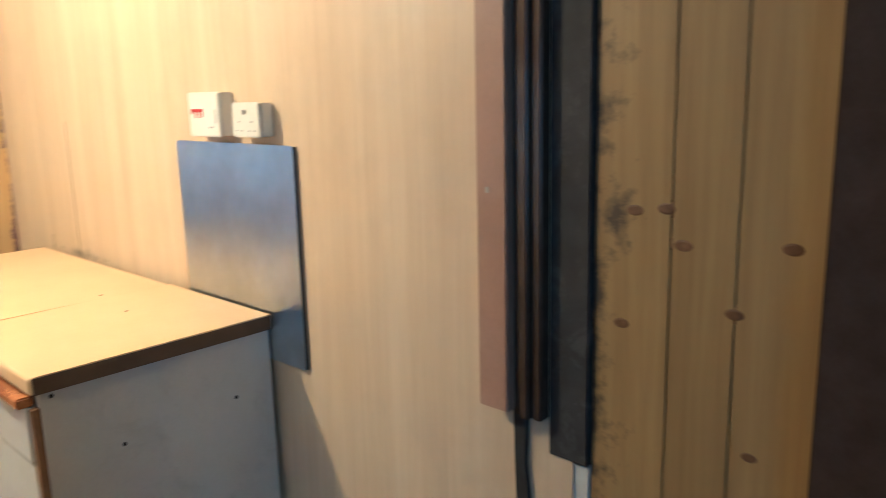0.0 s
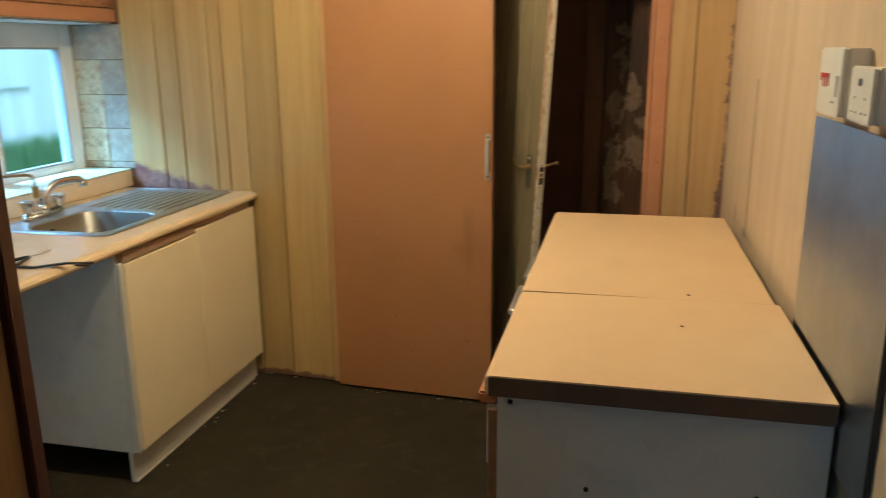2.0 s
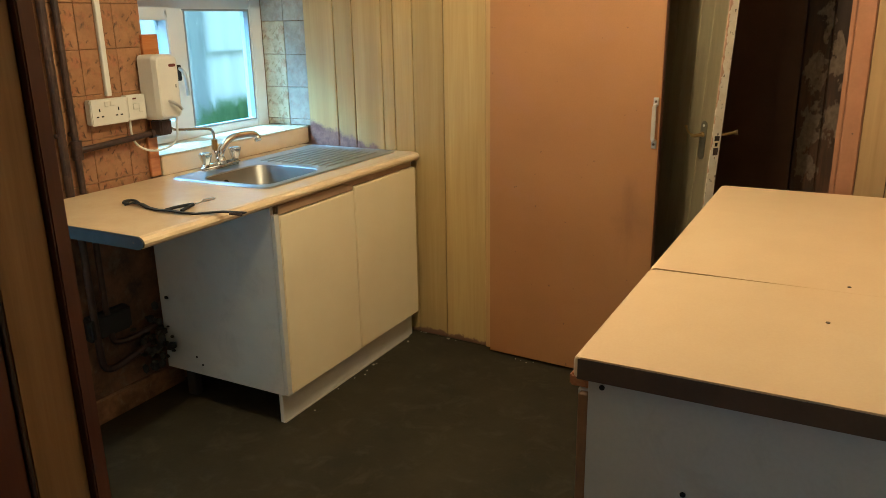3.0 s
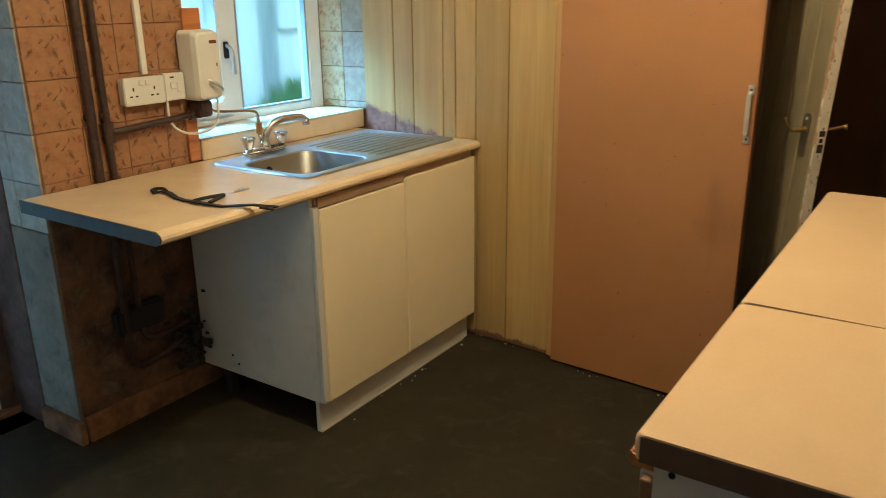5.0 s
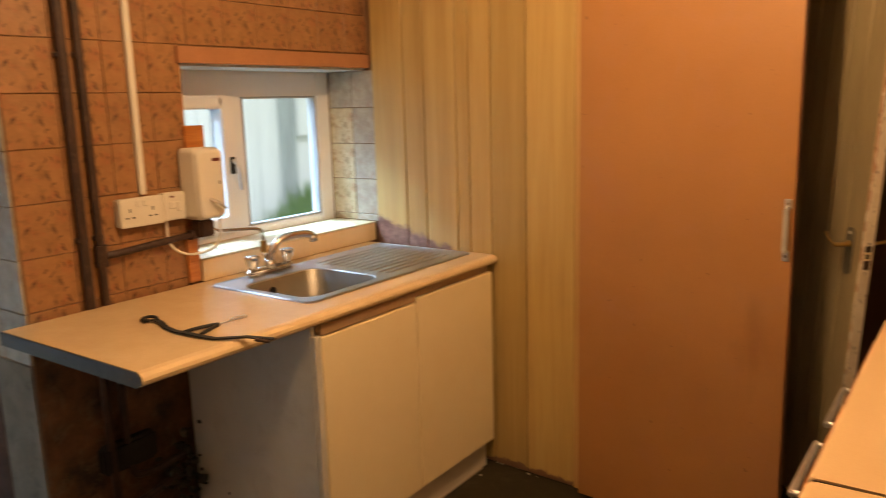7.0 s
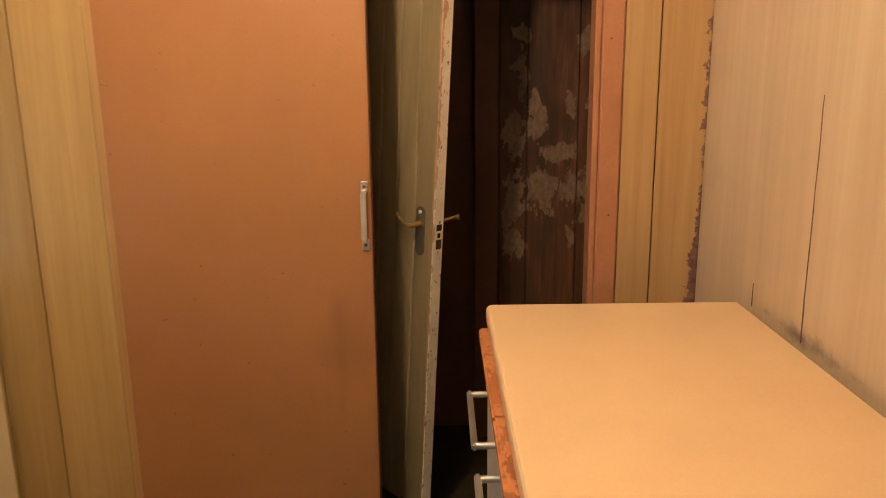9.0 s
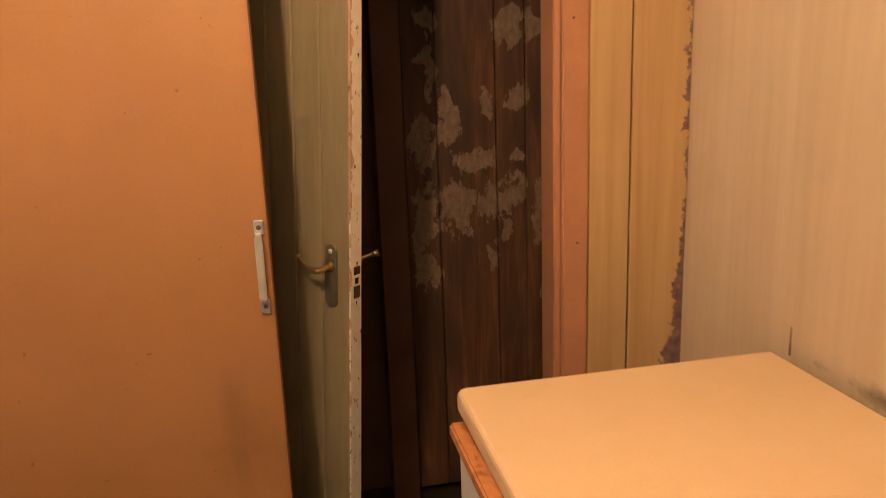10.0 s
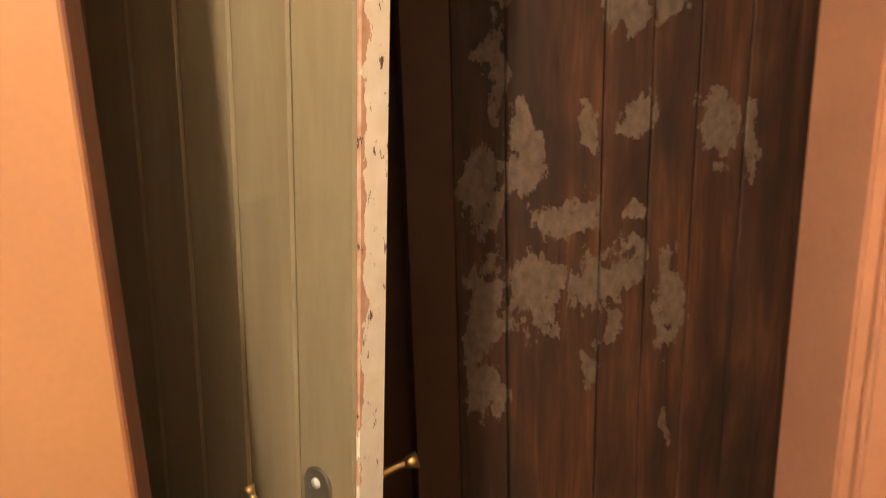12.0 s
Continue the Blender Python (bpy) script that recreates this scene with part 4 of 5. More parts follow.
part("cut_end", slab(bmesh.new(), [(WX + 0.03, 0.886), (0.07, 0.886), (0.087, 0.896), (0.09, 0.906), (0.086, 0.917), (0.07, 0.9265), (WX + 0.03, 0.9265)], 0, 0.006), M_DARKEDGE, wt, "dark grey end strip").matrix_basis = Matrix(((1, 0, 0, 0), (0, 0, 1, 3.8858), (0, 1, 0, 0), (0, 0, 0, 1)))
for x in (0.05, -0.25, -0.53):
    part("screw", cyl(bmesh.new(), (x, 3.8842, 0.907), (x, 3.886, 0.907), 0.003, seg=8), M_BROWNEDGE, wt)

cab = thing("sink_cabinet", "white sink base cabinet with two plain cream doors", "cabinet")
part("side_panel", box(-0.575, 0.055, 4.488, 4.506, 0.124, 0.886), M_MELAMINE, cab, "grey-white side panel", 0.001, 1)
part("side_panel", box(-0.575, 0.055, 5.49, 5.508, 0.124, 0.886), M_MELAMINE, cab, "", 0.001, 1)
part("bottom_panel", box(-0.575, 0.055, 4.507, 5.489, 0.124, 0.142), M_MELAMINE, cab)
part("front_rail", box(0.04, 0.0645, 4.507, 5.489, 0.862, 0.886), M_RAIL, cab, "dark rail above the doors")
part("door_edge", box(0.0555, 0.0745, 4.488, 4.513, 0.126, 0.852), M_CARCASS, cab, "white edge strip", 0.002, 1)
part("top_rail", box(0.046, 0.0735, 4.515, 4.996, 0.849, 0.8855), M_RAIL, cab, "brown rail in the gap over the door", 0.002, 1)
part("door", box(0.056, 0.077, 4.515, 4.994, 0.126, 0.845), M_DOORCREAM, cab, "", 0.003, 2)
part("door", box(0.056, 0.078, 4.999, 5.505, 0.128, 0.86), M_DOORCREAM, cab, "", 0.003, 2)
part("plinth", box(0.022, 0.04, 4.49, 5.5, 0.001, 0.122), M_CARCASS, cab, "white plinth board", 0.002, 1)
part("sealant_bead", box(0.0405, 0.047, 4.49, 5.46, 0.0005, 0.006), M_PLASTER, cab, "thin white bead along the floor", 0.002, 1)
for y, z in ((4.487, 0.40), (4.487, 0.2), (4.487, 0.17)):
    part("cam_hole", cyl(bmesh.new(), (-0.2 - z, y - 0.001, z), (-0.2 - z, y + 0.002, z), 0.005, seg=8), M_HOLE, cab)
part("rear_leg", box(-0.5, -0.45, 4.51, 4.55, 0.0, 0.123), M_BLACK, cab, "", 0.004, 1)

sink = thing("sink", "stainless steel inset sink with a ribbed drainer", "sink")
bm = bmesh.new()
A = rrect(-0.2675, 5.035, 0.2525, 0.47, 0.03)
B = rrect(-0.2675, 5.035, 0.246, 0.4635, 0.026)
C = rrect(-0.2675, 5.035, 0.237, 0.4545, 0.02)
H1 = rrect(-0.24, 4.8, 0.176, 0.19, 0.07)
loft(bm, [[(x, y, 0.9265) for x, y in A], [(x, y, 0.9325) for x, y in B], [(x, y, 0.9295) for x, y in C], [(x, y, 0.929) for x, y in H1],
          [(x, y, 0.924) for x, y in rrect(-0.24, 4.8, 0.171, 0.185, 0.068)], [(x, y, 0.80) for x, y in rrect(-0.24, 4.8, 0.16, 0.173, 0.07)],
          [(x, y, 0.765) for x, y in rrect(-0.24, 4.8, 0.142, 0.155, 0.07)], [(x, y, 0.755) for x, y in rrect(-0.24, 4.8, 0.04, 0.04, 0.03)]])
part("bowl", bm, M_STEEL, sink, smooth=False)
for f in sink.children[0].data.polygons:
    f.use_smooth = f.area < 0.004 or abs(f.normal.z) < 0.9
    f.use_smooth = f.use_smooth and abs(f.normal.z) < 0.97
bowl = sink.children[0].data
bowl.materials.append(M_STEEL_SHADED)
# faces below the rim take the steel with painted-in shade
for f in bowl.polygons:
    f.material_index = 1 if f.center.z < 0.926 else 0
for k in range(10):
    x = -0.445 + k * 0.04
    part("rib", tube(bmesh.new(), [(x, 5.03, 0.9275), (x, 5.06, 0.9285), (x, 5.4, 0.9285), (x, 5.43, 0.927)], 0.005, 8), M_STEEL, sink, smooth=True)
part("waste", cyl(bmesh.new(), (-0.24, 4.8, 0.7555), (-0.24, 4.8, 0.7585), 0.04, seg=20), M_BLACK, sink, "dark waste hole")
part("overflow", cyl(bmesh.new(), (-0.4095, 4.76, 0.88), (-0.4055, 4.76, 0.88), 0.017, seg=16), M_HOLE, sink, "overflow hole")

tap = thing("mixer_tap", "chrome two-handle mixer tap with a swan spout", "tap")
part("body", box(-0.523, -0.481, 4.722, 4.952, 0.929, 0.956), M_CHROME, tap, "", 0.012, 3, True)
part("hub", cyl(bmesh.new(), (-0.5, 4.838, 0.945), (-0.5, 4.838, 0.978), 0.027, 0.017, 18), M_CHROME, tap, "", smooth=True)
part("spout", tube(bmesh.new(), [(-0.5, 4.838, 0.96), (-0.498, 4.842, 1.0), (-0.491, 4.868, 1.038), (-0.48, 4.91, 1.056), (-0.466, 4.975, 1.058), (-0.456, 5.02, 1.052), (-0.454, 5.03, 1.03)], 0.0145, 12), M_CHROME, tap, smooth=True)
part("nozzle", cyl(bmesh.new(), (-0.4545, 5.027, 1.045), (-0.4535, 5.031, 1.022), 0.016, seg=14), M_CHROME, tap, "", smooth=True)
for y in (4.752, 4.928):
    part("stem", cyl(bmesh.new(), (-0.5, y, 0.953), (-0.5, y, 0.97), 0.014), M_CHROME, tap, smooth=True)
    bm = bmesh.new()
    loft(bm, [[(-0.5 + r * (1 + 0.07 * math.cos(8 * t)) * math.cos(t), y + r * (1 + 0.07 * math.cos(8 * t)) * math.sin(t), z) for t in [i * math.tau / 32 for i in range(32)]] for r, z in ((0.014, 0.96), (0.017, 0.967), (0.023, 0.988), (0.0265, 0.998), (0.025, 1.004), (0.013, 1.007))])
    part("handle", bm, M_CHROME, tap, "", smooth=True)
part("inlet_nut", cyl(bmesh.new(), (-0.515, 4.826, 1.008), (-0.515, 4.826, 1.052), 0.0135, seg=6), M_BRASS, tap, "dull brass joint")
part("inlet_stub", cyl(bmesh.new(), (-0.51, 4.83, 0.97), (-0.515, 4.826, 1.01), 0.008, seg=10), M_CHROME, tap, "", smooth=True)
part("feed_pipe", tube(bmesh.new(), [(-0.515, 4.826, 1.05), (-0.515, 4.826, 1.085), (-0.517, 4.805, 1.102), (-0.54, 4.68, 1.11), (-0.552, 4.625, 1.118), (-0.552, 4.612, 1.17)], 0.006), M_CHROME, tap, smooth=True)

strap = thing("bag_strap", "black strap with buckles lying on the worktop", "strap")
bm = bmesh.new()
pts = [(-0.305, 4.158), (-0.29, 4.185), (-0.245, 4.178), (-0.19, 4.158), (-0.135, 4.148), (-0.077, 4.146), (-0.03, 4.15), (0.02, 4.162), (0.066, 4.187), (0.1, 4.21), (0.135, 4.231), (0.17, 4.24)]
lo = []
for i, (x, y) in enumerate(pts):
    d = Vector((pts[min(i + 1, 11)][0] - pts[max(i - 1, 0)][0], pts[min(i + 1, 11)][1] - pts[max(i - 1, 0)][1], 0)).normalized()
    n = Vector((-d.y, d.x, 0)) * 0.0085
    h = 0.9275 + 0.005 * math.sin(i * 0.9) ** 2
    lo.append([bm.verts.new(Vector((x, y, h + e)) + k * n) for k, e in ((-1, 0), (1, 0), (1, 0.004), (-1, 0.004))])
for p, q in zip(lo, lo[1:]):
    for k in range(4):
        bm.faces.new((p[k], p[(k + 1) % 4], q[(k + 1) % 4], q[k]))
bm.faces.new(lo[0])
bm.faces.new(lo[-1])
part("webbing", bm, M_BLACK, strap)
part("tail", tube(bmesh.new(), [(-0.102, 4.156, 0.932), (-0.095, 4.2, 0.934), (-0.074, 4.262, 0.934), (-0.06, 4.22, 0.934), (-0.042, 4.166, 0.932)], 0.0055, 8), M_BLACK, strap, "folded tail", smooth=True)
part("wire_hook", tube(bmesh.new(), [(-0.074, 4.262, 0.934), (-0.078, 4.33, 0.931), (-0.078, 4.362, 0.931), (-0.094, 4.366, 0.931), (-0.102, 4.34, 0.931), (-0.1, 4.318, 0.931)], 0.002, 6), M_ALU, strap, "thin wire hook", smooth=True)
part("buckle", tube(bmesh.new(), [(-0.262, 4.184, 0.934), (-0.3, 4.2, 0.938), (-0.322, 4.182, 0.938), (-0.312, 4.155, 0.936), (-0.292, 4.168, 0.934)], 0.005, 6), M_BLACK, strap, smooth=True)
part("buckle", tube(bmesh.new(), [(0.125, 4.212, 0.93), (0.14, 4.222, 0.927), (0.165, 4.228, 0.926)], 0.005, 6), M_OLDPIPE, strap, "dark metal end clip", smooth=True)

# ---- services on the tiled wall ----
for y, r in ((4.172, 0.0155), (4.226, 0.0125)):
    p = thing("riser_pipe", "old dark-painted vertical pipe on the tiled wall", "pipe", None, "riser pipes")
    part("pipe", cyl(bmesh.new(), (WX + 0.026, y, 0.928), (WX + 0.026, y, TOP - 0.002), r, seg=14), M_OLDPIPE, p, smooth=False)
    for z in (1.15, 1.72, 2.2):
        part("clip", box(WX + 0.009, WX + 0.03, y - r - 0.004, y + r + 0.004, z - 0.008, z + 0.008), M_OLDPIPE, p, "", 0.003, 1)
p = thing("branch_pipe", "old dark-painted horizontal branch pipe with fittings", "pipe")
part("pipe", tube(bmesh.new(), [(WX + 0.028, 4.228, 1.09), (WX + 0.04, 4.26, 1.09), (WX + 0.04, 4.5, 1.105), (WX + 0.04, 4.6, 1.11)], 0.012), M_OLDPIPE, p, smooth=True)
part("elbow", cyl(bmesh.new(), (WX + 0.028, 4.226, 1.055), (WX + 0.028, 4.226, 1.125), 0.02), M_OLDPIPE, p, smooth=False)
part("tee", cyl(bmesh.new(), (WX + 0.04, 4.555, 1.107), (WX + 0.04, 4.61, 1.111), 0.018), M_OLDPIPE, p)
low = thing("waste_pipe", "dark bent waste pipe on the damp wall", "pipe")
part("pipe", tube(bmesh.new(), [(WX + 0.05, 4.172, 0.88), (WX + 0.05, 4.172, 0.3), (WX + 0.05, 4.19, 0.22), (WX + 0.05, 4.3, 0.23), (WX + 0.06, 4.42, 0.27)], 0.014), M_OLDPIPE, low, smooth=True)
part("pipe", tube(bmesh.new(), [(WX + 0.045, 4.232, 0.88), (WX + 0.045, 4.232, 0.36), (WX + 0.05, 4.26, 0.31), (WX + 0.06, 4.45, 0.33)], 0.012), M_OLDPIPE, low, smooth=True)
part("trap_box", box(WX + 0.008, WX + 0.06, 4.14, 4.34, 0.36, 0.46), M_BLACK, low, "black fitting", 0.012, 2)
vine = thing("cobweb_clump", "dark clump of debris hanging at the cabinet back", "debris")
bm = bmesh.new()
random.seed(11)
for k in range(60):
    c = Vector((-0.55 + random.gauss(0, 0.03), 4.42 + random.gauss(0, 0.035), 0.25 + random.gauss(0, 0.07)))
    bmesh.ops.create_icosphere(bm, subdivisions=1, radius=random.uniform(0.006, 0.02), matrix=Matrix.Translation(c) @ Matrix.Diagonal((1, random.uniform(0.5, 1.4), random.uniform(0.4, 1.3), 1)))
tagged(part("clump", bm, M_CLUMP, vine), kind="stuff")

tk = thing("cable_trunking", "white plastic cable trunking running up the tiles", "trunking")
part("trunk", box(WX + 0.009, WX + 0.026, 4.391, 4.413, 1.27, TOP - 0.002), M_PLASTIC, tk, "", 0.002, 1)
so = thing("wall_socket", "white surface-mounted double socket", "socket")
part("back_box", box(WX + 0.009, WX + 0.04, 4.296, 4.456, 1.17, 1.262), M_PLASTIC, so, "", 0.004, 2)
part("face_plate", box(WX + 0.04, WX + 0.048, 4.294, 4.458, 1.168, 1.264), M_PLASTIC, so, "", 0.003, 2)
for yc in (4.33, 4.415):
    for dy, dz, hy, hz in ((0, 0.012, 0.0025, 0.006), (-0.011, -0.012, 0.005, 0.0025), (0.011, -0.012, 0.005, 0.0025)):
        part("slot", box(WX + 0.0475, WX + 0.0488, yc + dy - hy, yc + dy + hy, 1.212 + dz - hz, 1.212 + dz + hz), M_HOLE, so)
for yc in (4.362, 4.388):
    part("rocker", box(WX + 0.0475, WX + 0.052, yc - 0.009, yc + 0.009, 1.235, 1.255), M_PLASTIC, so, "", 0.002, 1)
sp = thing("fused_switch", "white fused switch with a small indicator", "switch")
part("back_box", box(WX + 0.009, WX + 0.04, 4.46, 4.544, 1.173, 1.266), M_PLASTIC, sp, "", 0.004, 2)
part("face_plate", box(WX + 0.04, WX + 0.048, 4.459, 4.546, 1.171, 1.268), M_PLASTIC, sp, "", 0.003, 2)
part("indicator", box(WX + 0.0475, WX + 0.05, 4.485, 4.5, 1.25, 1.256), M_BADGE, sp, "small dark red indicator")
part("rocker", box(WX + 0.0475, WX + 0.053, 4.482, 4.508, 1.212, 1.236), M_PLASTIC, sp, "", 0.002, 1)
part("fuse_cover", box(WX + 0.0475, WX + 0.051, 4.51, 4.528, 1.2, 1.235), M_PLASTIC, sp, "", 0.002, 1)
fx = thing("flex_cable", "white flex looping from the switch to the heater", "cable")
part("flex", tube(bmesh.new(), [(WX + 0.03, 4.475, 1.174), (WX + 0.035, 4.47, 1.1), (WX + 0.05, 4.49, 1.06), (WX + 0.06, 4.56, 1.035), (WX + 0.09, 4.65, 1.06), (WX + 0.09, 4.655, 1.165)], 0.0045), M_PLASTIC, fx, smooth=True)

backb = thing("heater_board", "orange wooden backing board behind the water heater", "board")
part("board", box(WX + 0.003, WX + 0.02, 4.59, 4.67, 1.10, 1.49), M_ORANGEWOOD, backb, "", 0.002, 1)
part("lower_board", box(WX + 0.009, WX + 0.024, 4.556, 4.604, 0.93, 1.10), M_ORANGEWOOD, backb, "", 0.002, 1)
ht = thing("water_heater", "small white instant water heater on the wall", "water heater")
bm = bmesh.new()
loft(bm, [[(x, y, z) for y, z in rrect(4.61, 1.288, hy, hz, 0.02)] for x, hy, hz in ((WX + 0.021, 0.058, 0.126), (WX + 0.095, 0.058, 0.126), (WX + 0.117, 0.052, 0.118), (WX + 0.121, 0.045, 0.11))])
part("casing", bm, M_PLASTIC, ht, smooth=False)
part("badge", slab(bmesh.new(), rrect(0, 0, 0.017, 0.006, 0.0055, 4), 0, 0.0015), M_BADGE, ht, "small dark red oval badge").matrix_basis = Matrix(((0, 0, 1, WX + 0.121), (1, 0, 0, 4.632), (0, 1, 0, 1.372), (0, 0, 0, 1)))
# short bent grey tube low on the casing front
part("lever", tube(bmesh.new(), [(WX + 0.12, 4.6, 1.235), (WX + 0.14, 4.602, 1.23), (WX + 0.145, 4.625, 1.215), (WX + 0.145, 4.64, 1.2)], 0.006), M_ALU, ht, "small grey lever-shaped tube", smooth=True)
part("pilot_slot", box(WX + 0.1205, WX + 0.1222, 4.64, 4.644, 1.285, 1.297), M_HOLE, ht)
part("outlet_block", box(WX + 0.03, WX + 0.09, 4.57, 4.63, 1.1, 1.161), M_OLDPIPE, ht, "dark outlet fitting", 0.006, 2)

# ---- base units along the laminate wall ----
UX0, UX1 = 1.545, 2.132


def base_unit(name, label, y0, y1, doors, drawers):
    u = thing(name, label, "cabinet", None, "base units")
    part("side_panel", box(UX0 + 0.006, UX1, y0 + 0.008, y0 + 0.026, 0.002, 0.94), M_MELAMINE, u, "grey-white melamine side with screw holes", 0.001, 1)
    part("side_panel", box(UX0 + 0.006, UX1, y1 - 0.02, y1 - 0.004, 0.002, 0.94), M_MELAMINE, u, "", 0.001, 1)
    part("edge_band", box(UX0 - 0.012, UX0 + 0.0055, y0 + 0.009, y0 + 0.025, 0.004, 0.904), M_EDGEBAND, u, "brown bare edge of the side panel", 0.0015, 1)
    part("bottom_panel", box(UX0 + 0.03, UX1, y0 + 0.027, y1 - 0.021, 0.1, 0.118), M_MELAMINE, u)
    part("plinth", box(UX0 + 0.03, UX0 + 0.046, y0 + 0.027, y1 - 0.021, 0.002, 0.098), M_BROWNEDGE, u)
    n = len(doors)
    for k, (a, b) in enumerate(doors):
        d = part("door", box(UX0 - 0.014, UX0 + 0.004, a, b, 0.13, 0.77), M_CARCASS, u, "plain white door", 0.002, 1)
        w = part("drawer_front", box(UX0 - 0.018, UX0 + 0.004, a, b, 0.78, 0.905), M_CARCASS, u, "white drawer front with a wooden top edge", 0.002, 1)
        part("edge_strip", box(UX0 - 0.035, UX0 + 0.003, a, b, 0.906, 0.93), M_CHIPPED, w, "chipped orange wood strip", 0.004, 2)
    for y in drawers:
        h = part("handle", tube(bmesh.new(), [(UX0 - 0.018, y - 0.112, 0.865), (UX0 - 0.062, y - 0.112, 0.865), (UX0 - 0.064, y - 0.11, 0.865)], 0.0065, 8), M_ALU, u, "dull chrome bar handle", smooth=True)
        part("post", tube(bmesh.new(), [(UX0 - 0.018, y + 0.112, 0.865), (UX0 - 0.062, y + 0.112, 0.865), (UX0 - 0.064, y + 0.11, 0.865)], 0.0065, 8), M_ALU, h, smooth=True)
        part("bar", box(UX0 - 0.072, UX0 - 0.06, y - 0.12, y + 0.12, 0.858, 0.872), M_ALU, h, "", 0.003, 2)
    for x, z in ((UX0 + 0.03, 0.925), (2.02, 0.78), (1.72, 0.76)):
        part("screw_hole", cyl(bmesh.new(), (x, y0 + 0.0065, z), (x, y0 + 0.009, z), 0.005, seg=10), M_HOLE, u)
    return u


base_unit("base_unit", "narrow white base unit with an orange wood edge", 3.54, 4.06, [(3.568, 4.055)], [])
base_unit("base_unit", "wide white base unit with orange wood edges", 4.066, 5.03, [(4.094, 4.545), (4.55, 5.026)], [4.34, 4.68])
def worktop_section(label, x1, y0, y1, skew):
    """A section whose laminate rolls over the front edge; skew cuts the front of its far end back."""
    t = thing("worktop_section", label, "worktop", None, "base unit worktops")
    roll = [(1.5335, 0.942), (1.529, 0.944), (1.5275, 0.95), (1.5275, 0.971), (1.529, 0.9765), (1.5325, 0.98), (1.537, 0.9812), (1.86, 0.9815), (x1, 0.9815), (x1, 0.978), (1.54, 0.978), (1.5335, 0.973)]
    bm, ends = bmesh.new(), []
    for y, inset in ((y0, 0.007), (y0 + 0.002, 0.003), (y0 + 0.007, 0.0), (y1 - 0.007, 0.0), (y1 - 0.002, 0.003), (y1, 0.007)):
        cut = skew if y > y1 - 0.01 else 0.0
        ends.append([bm.verts.new((x + (inset if x < 1.54 else 0.0), y - cut * max(0.0, (1.86 - x) / 0.33), z)) for x, z in roll])
    for p, q in zip(ends, ends[1:]):
        for k in range(len(roll)):
            j = (k + 1) % len(roll)
            bm.faces.new((p[k], p[j], q[j], q[k]))
    bm.faces.new(ends[0])
    bm.faces.new(ends[-1][::-1])
    part("laminate", bm, M_WORKBUFF, t)
    core = [(1.5345, y0 + 0.0012), (x1 - 0.001, y0 + 0.0012), (x1 - 0.001, y1 - 0.0012), (1.86, y1 - 0.0012), (1.5345, y1 - 0.0012 - skew)]
    part("core", slab(bmesh.new(), core, 0.941, 0.9779), M_BROWNEDGE, t, "dark brown edging")
    part("edging", box(1.5365, x1, y0 - 0.0012, y0 + 0.001, 0.9412, 0.9778), M_BROWNEDGE, t, "dark brown edging strip")
    return t


# the near section is a little out of line, so that a gap opens at the front
t = worktop_section("buff laminate worktop section with dark brown edging", 2.13, 3.531, 4.0626, 0.011)
part("screw", cyl(bmesh.new(), (1.9, 3.87, 0.9815), (1.9, 3.87, 0.983), 0.004, seg=8), M_BROWNEDGE, t, "small dark screw")
t = worktop_section("buff laminate worktop section, butted against its neighbour", 2.12, 4.0632, 5.042, 0.0)
part("screw", cyl(bmesh.new(), (1.93, 4.1, 0.9815), (1.93, 4.1, 0.983), 0.004, seg=8), M_BROWNEDGE, t, "small dark screw")

# ---- on the laminate wall ----
pl = thing("steel_splashback", "loose brushed steel splashback sheet against the wall", "splashback")
part("sheet", slab(bmesh.new(), rrect(3.684, 1.138, 0.28, 0.288, 0.012, 4), 0, 0.005), M_PLATE, pl).matrix_basis = Matrix(((0, 0, -1, RX - 0.006), (1, 0, 0, 0), (0, 1, 0, 0), (0, 0, 0, 1)))
part("return_edge", box(RX - 0.0112, RX - 0.001, 3.4015, 3.4036, 0.853, 1.424), M_DARKEDGE, pl, "dark folded side edge", 0.0008, 1)
cc = thing("cooker_switch", "white surface-mounted cooker switch with a red mark", "switch")
part("back_box", box(2.113, RX - 0.001, 3.664, 3.814, 1.445, 1.558), M_PLASTIC, cc, "", 0.003, 2)
part("face_plate", box(2.106, 2.1125, 3.662, 3.816, 1.443, 1.56), M_PLASTIC, cc, "", 0.003, 2)
for y, h in ((3.797, 0.01), (3.779, 0.02), (3.761, 0.02), (3.745, 0.018)):
    part("red_mark", box(2.1048, 2.1062, y - 0.003, y + 0.003, 1.512 - h, 1.512), M_RED, cc, "red mark")
part("red_mark", box(2.1048, 2.1062, 3.742, 3.8, 1.508, 1.516), M_RED, cc, "red bar")
part("rocker", box(2.102, 2.1062, 3.676, 3.688, 1.478, 1.515), M_PLASTIC, cc, "", 0.002, 1)
for y in (3.712, 3.698):
    part("slot", box(2.1052, 2.1062, y - 0.003, y + 0.003, 1.466, 1.47), M_GREYMARK, cc)
s2 = thing("wall_socket", "white surface-mounted socket above the steel sheet", "socket")
part("back_box", box(2.113, RX - 0.001, 3.486, 3.603, 1.447, 1.53), M_PLASTIC, s2, "", 0.003, 2)
part("face_plate", box(2.1065, 2.1125, 3.484, 3.605, 1.445, 1.532), M_PLASTIC, s2, "", 0.003, 2)
part("rocker", box(2.1025, 2.1067, 3.541, 3.551, 1.502, 1.514), M_GREYMARK, s2, "", 0.002, 1)
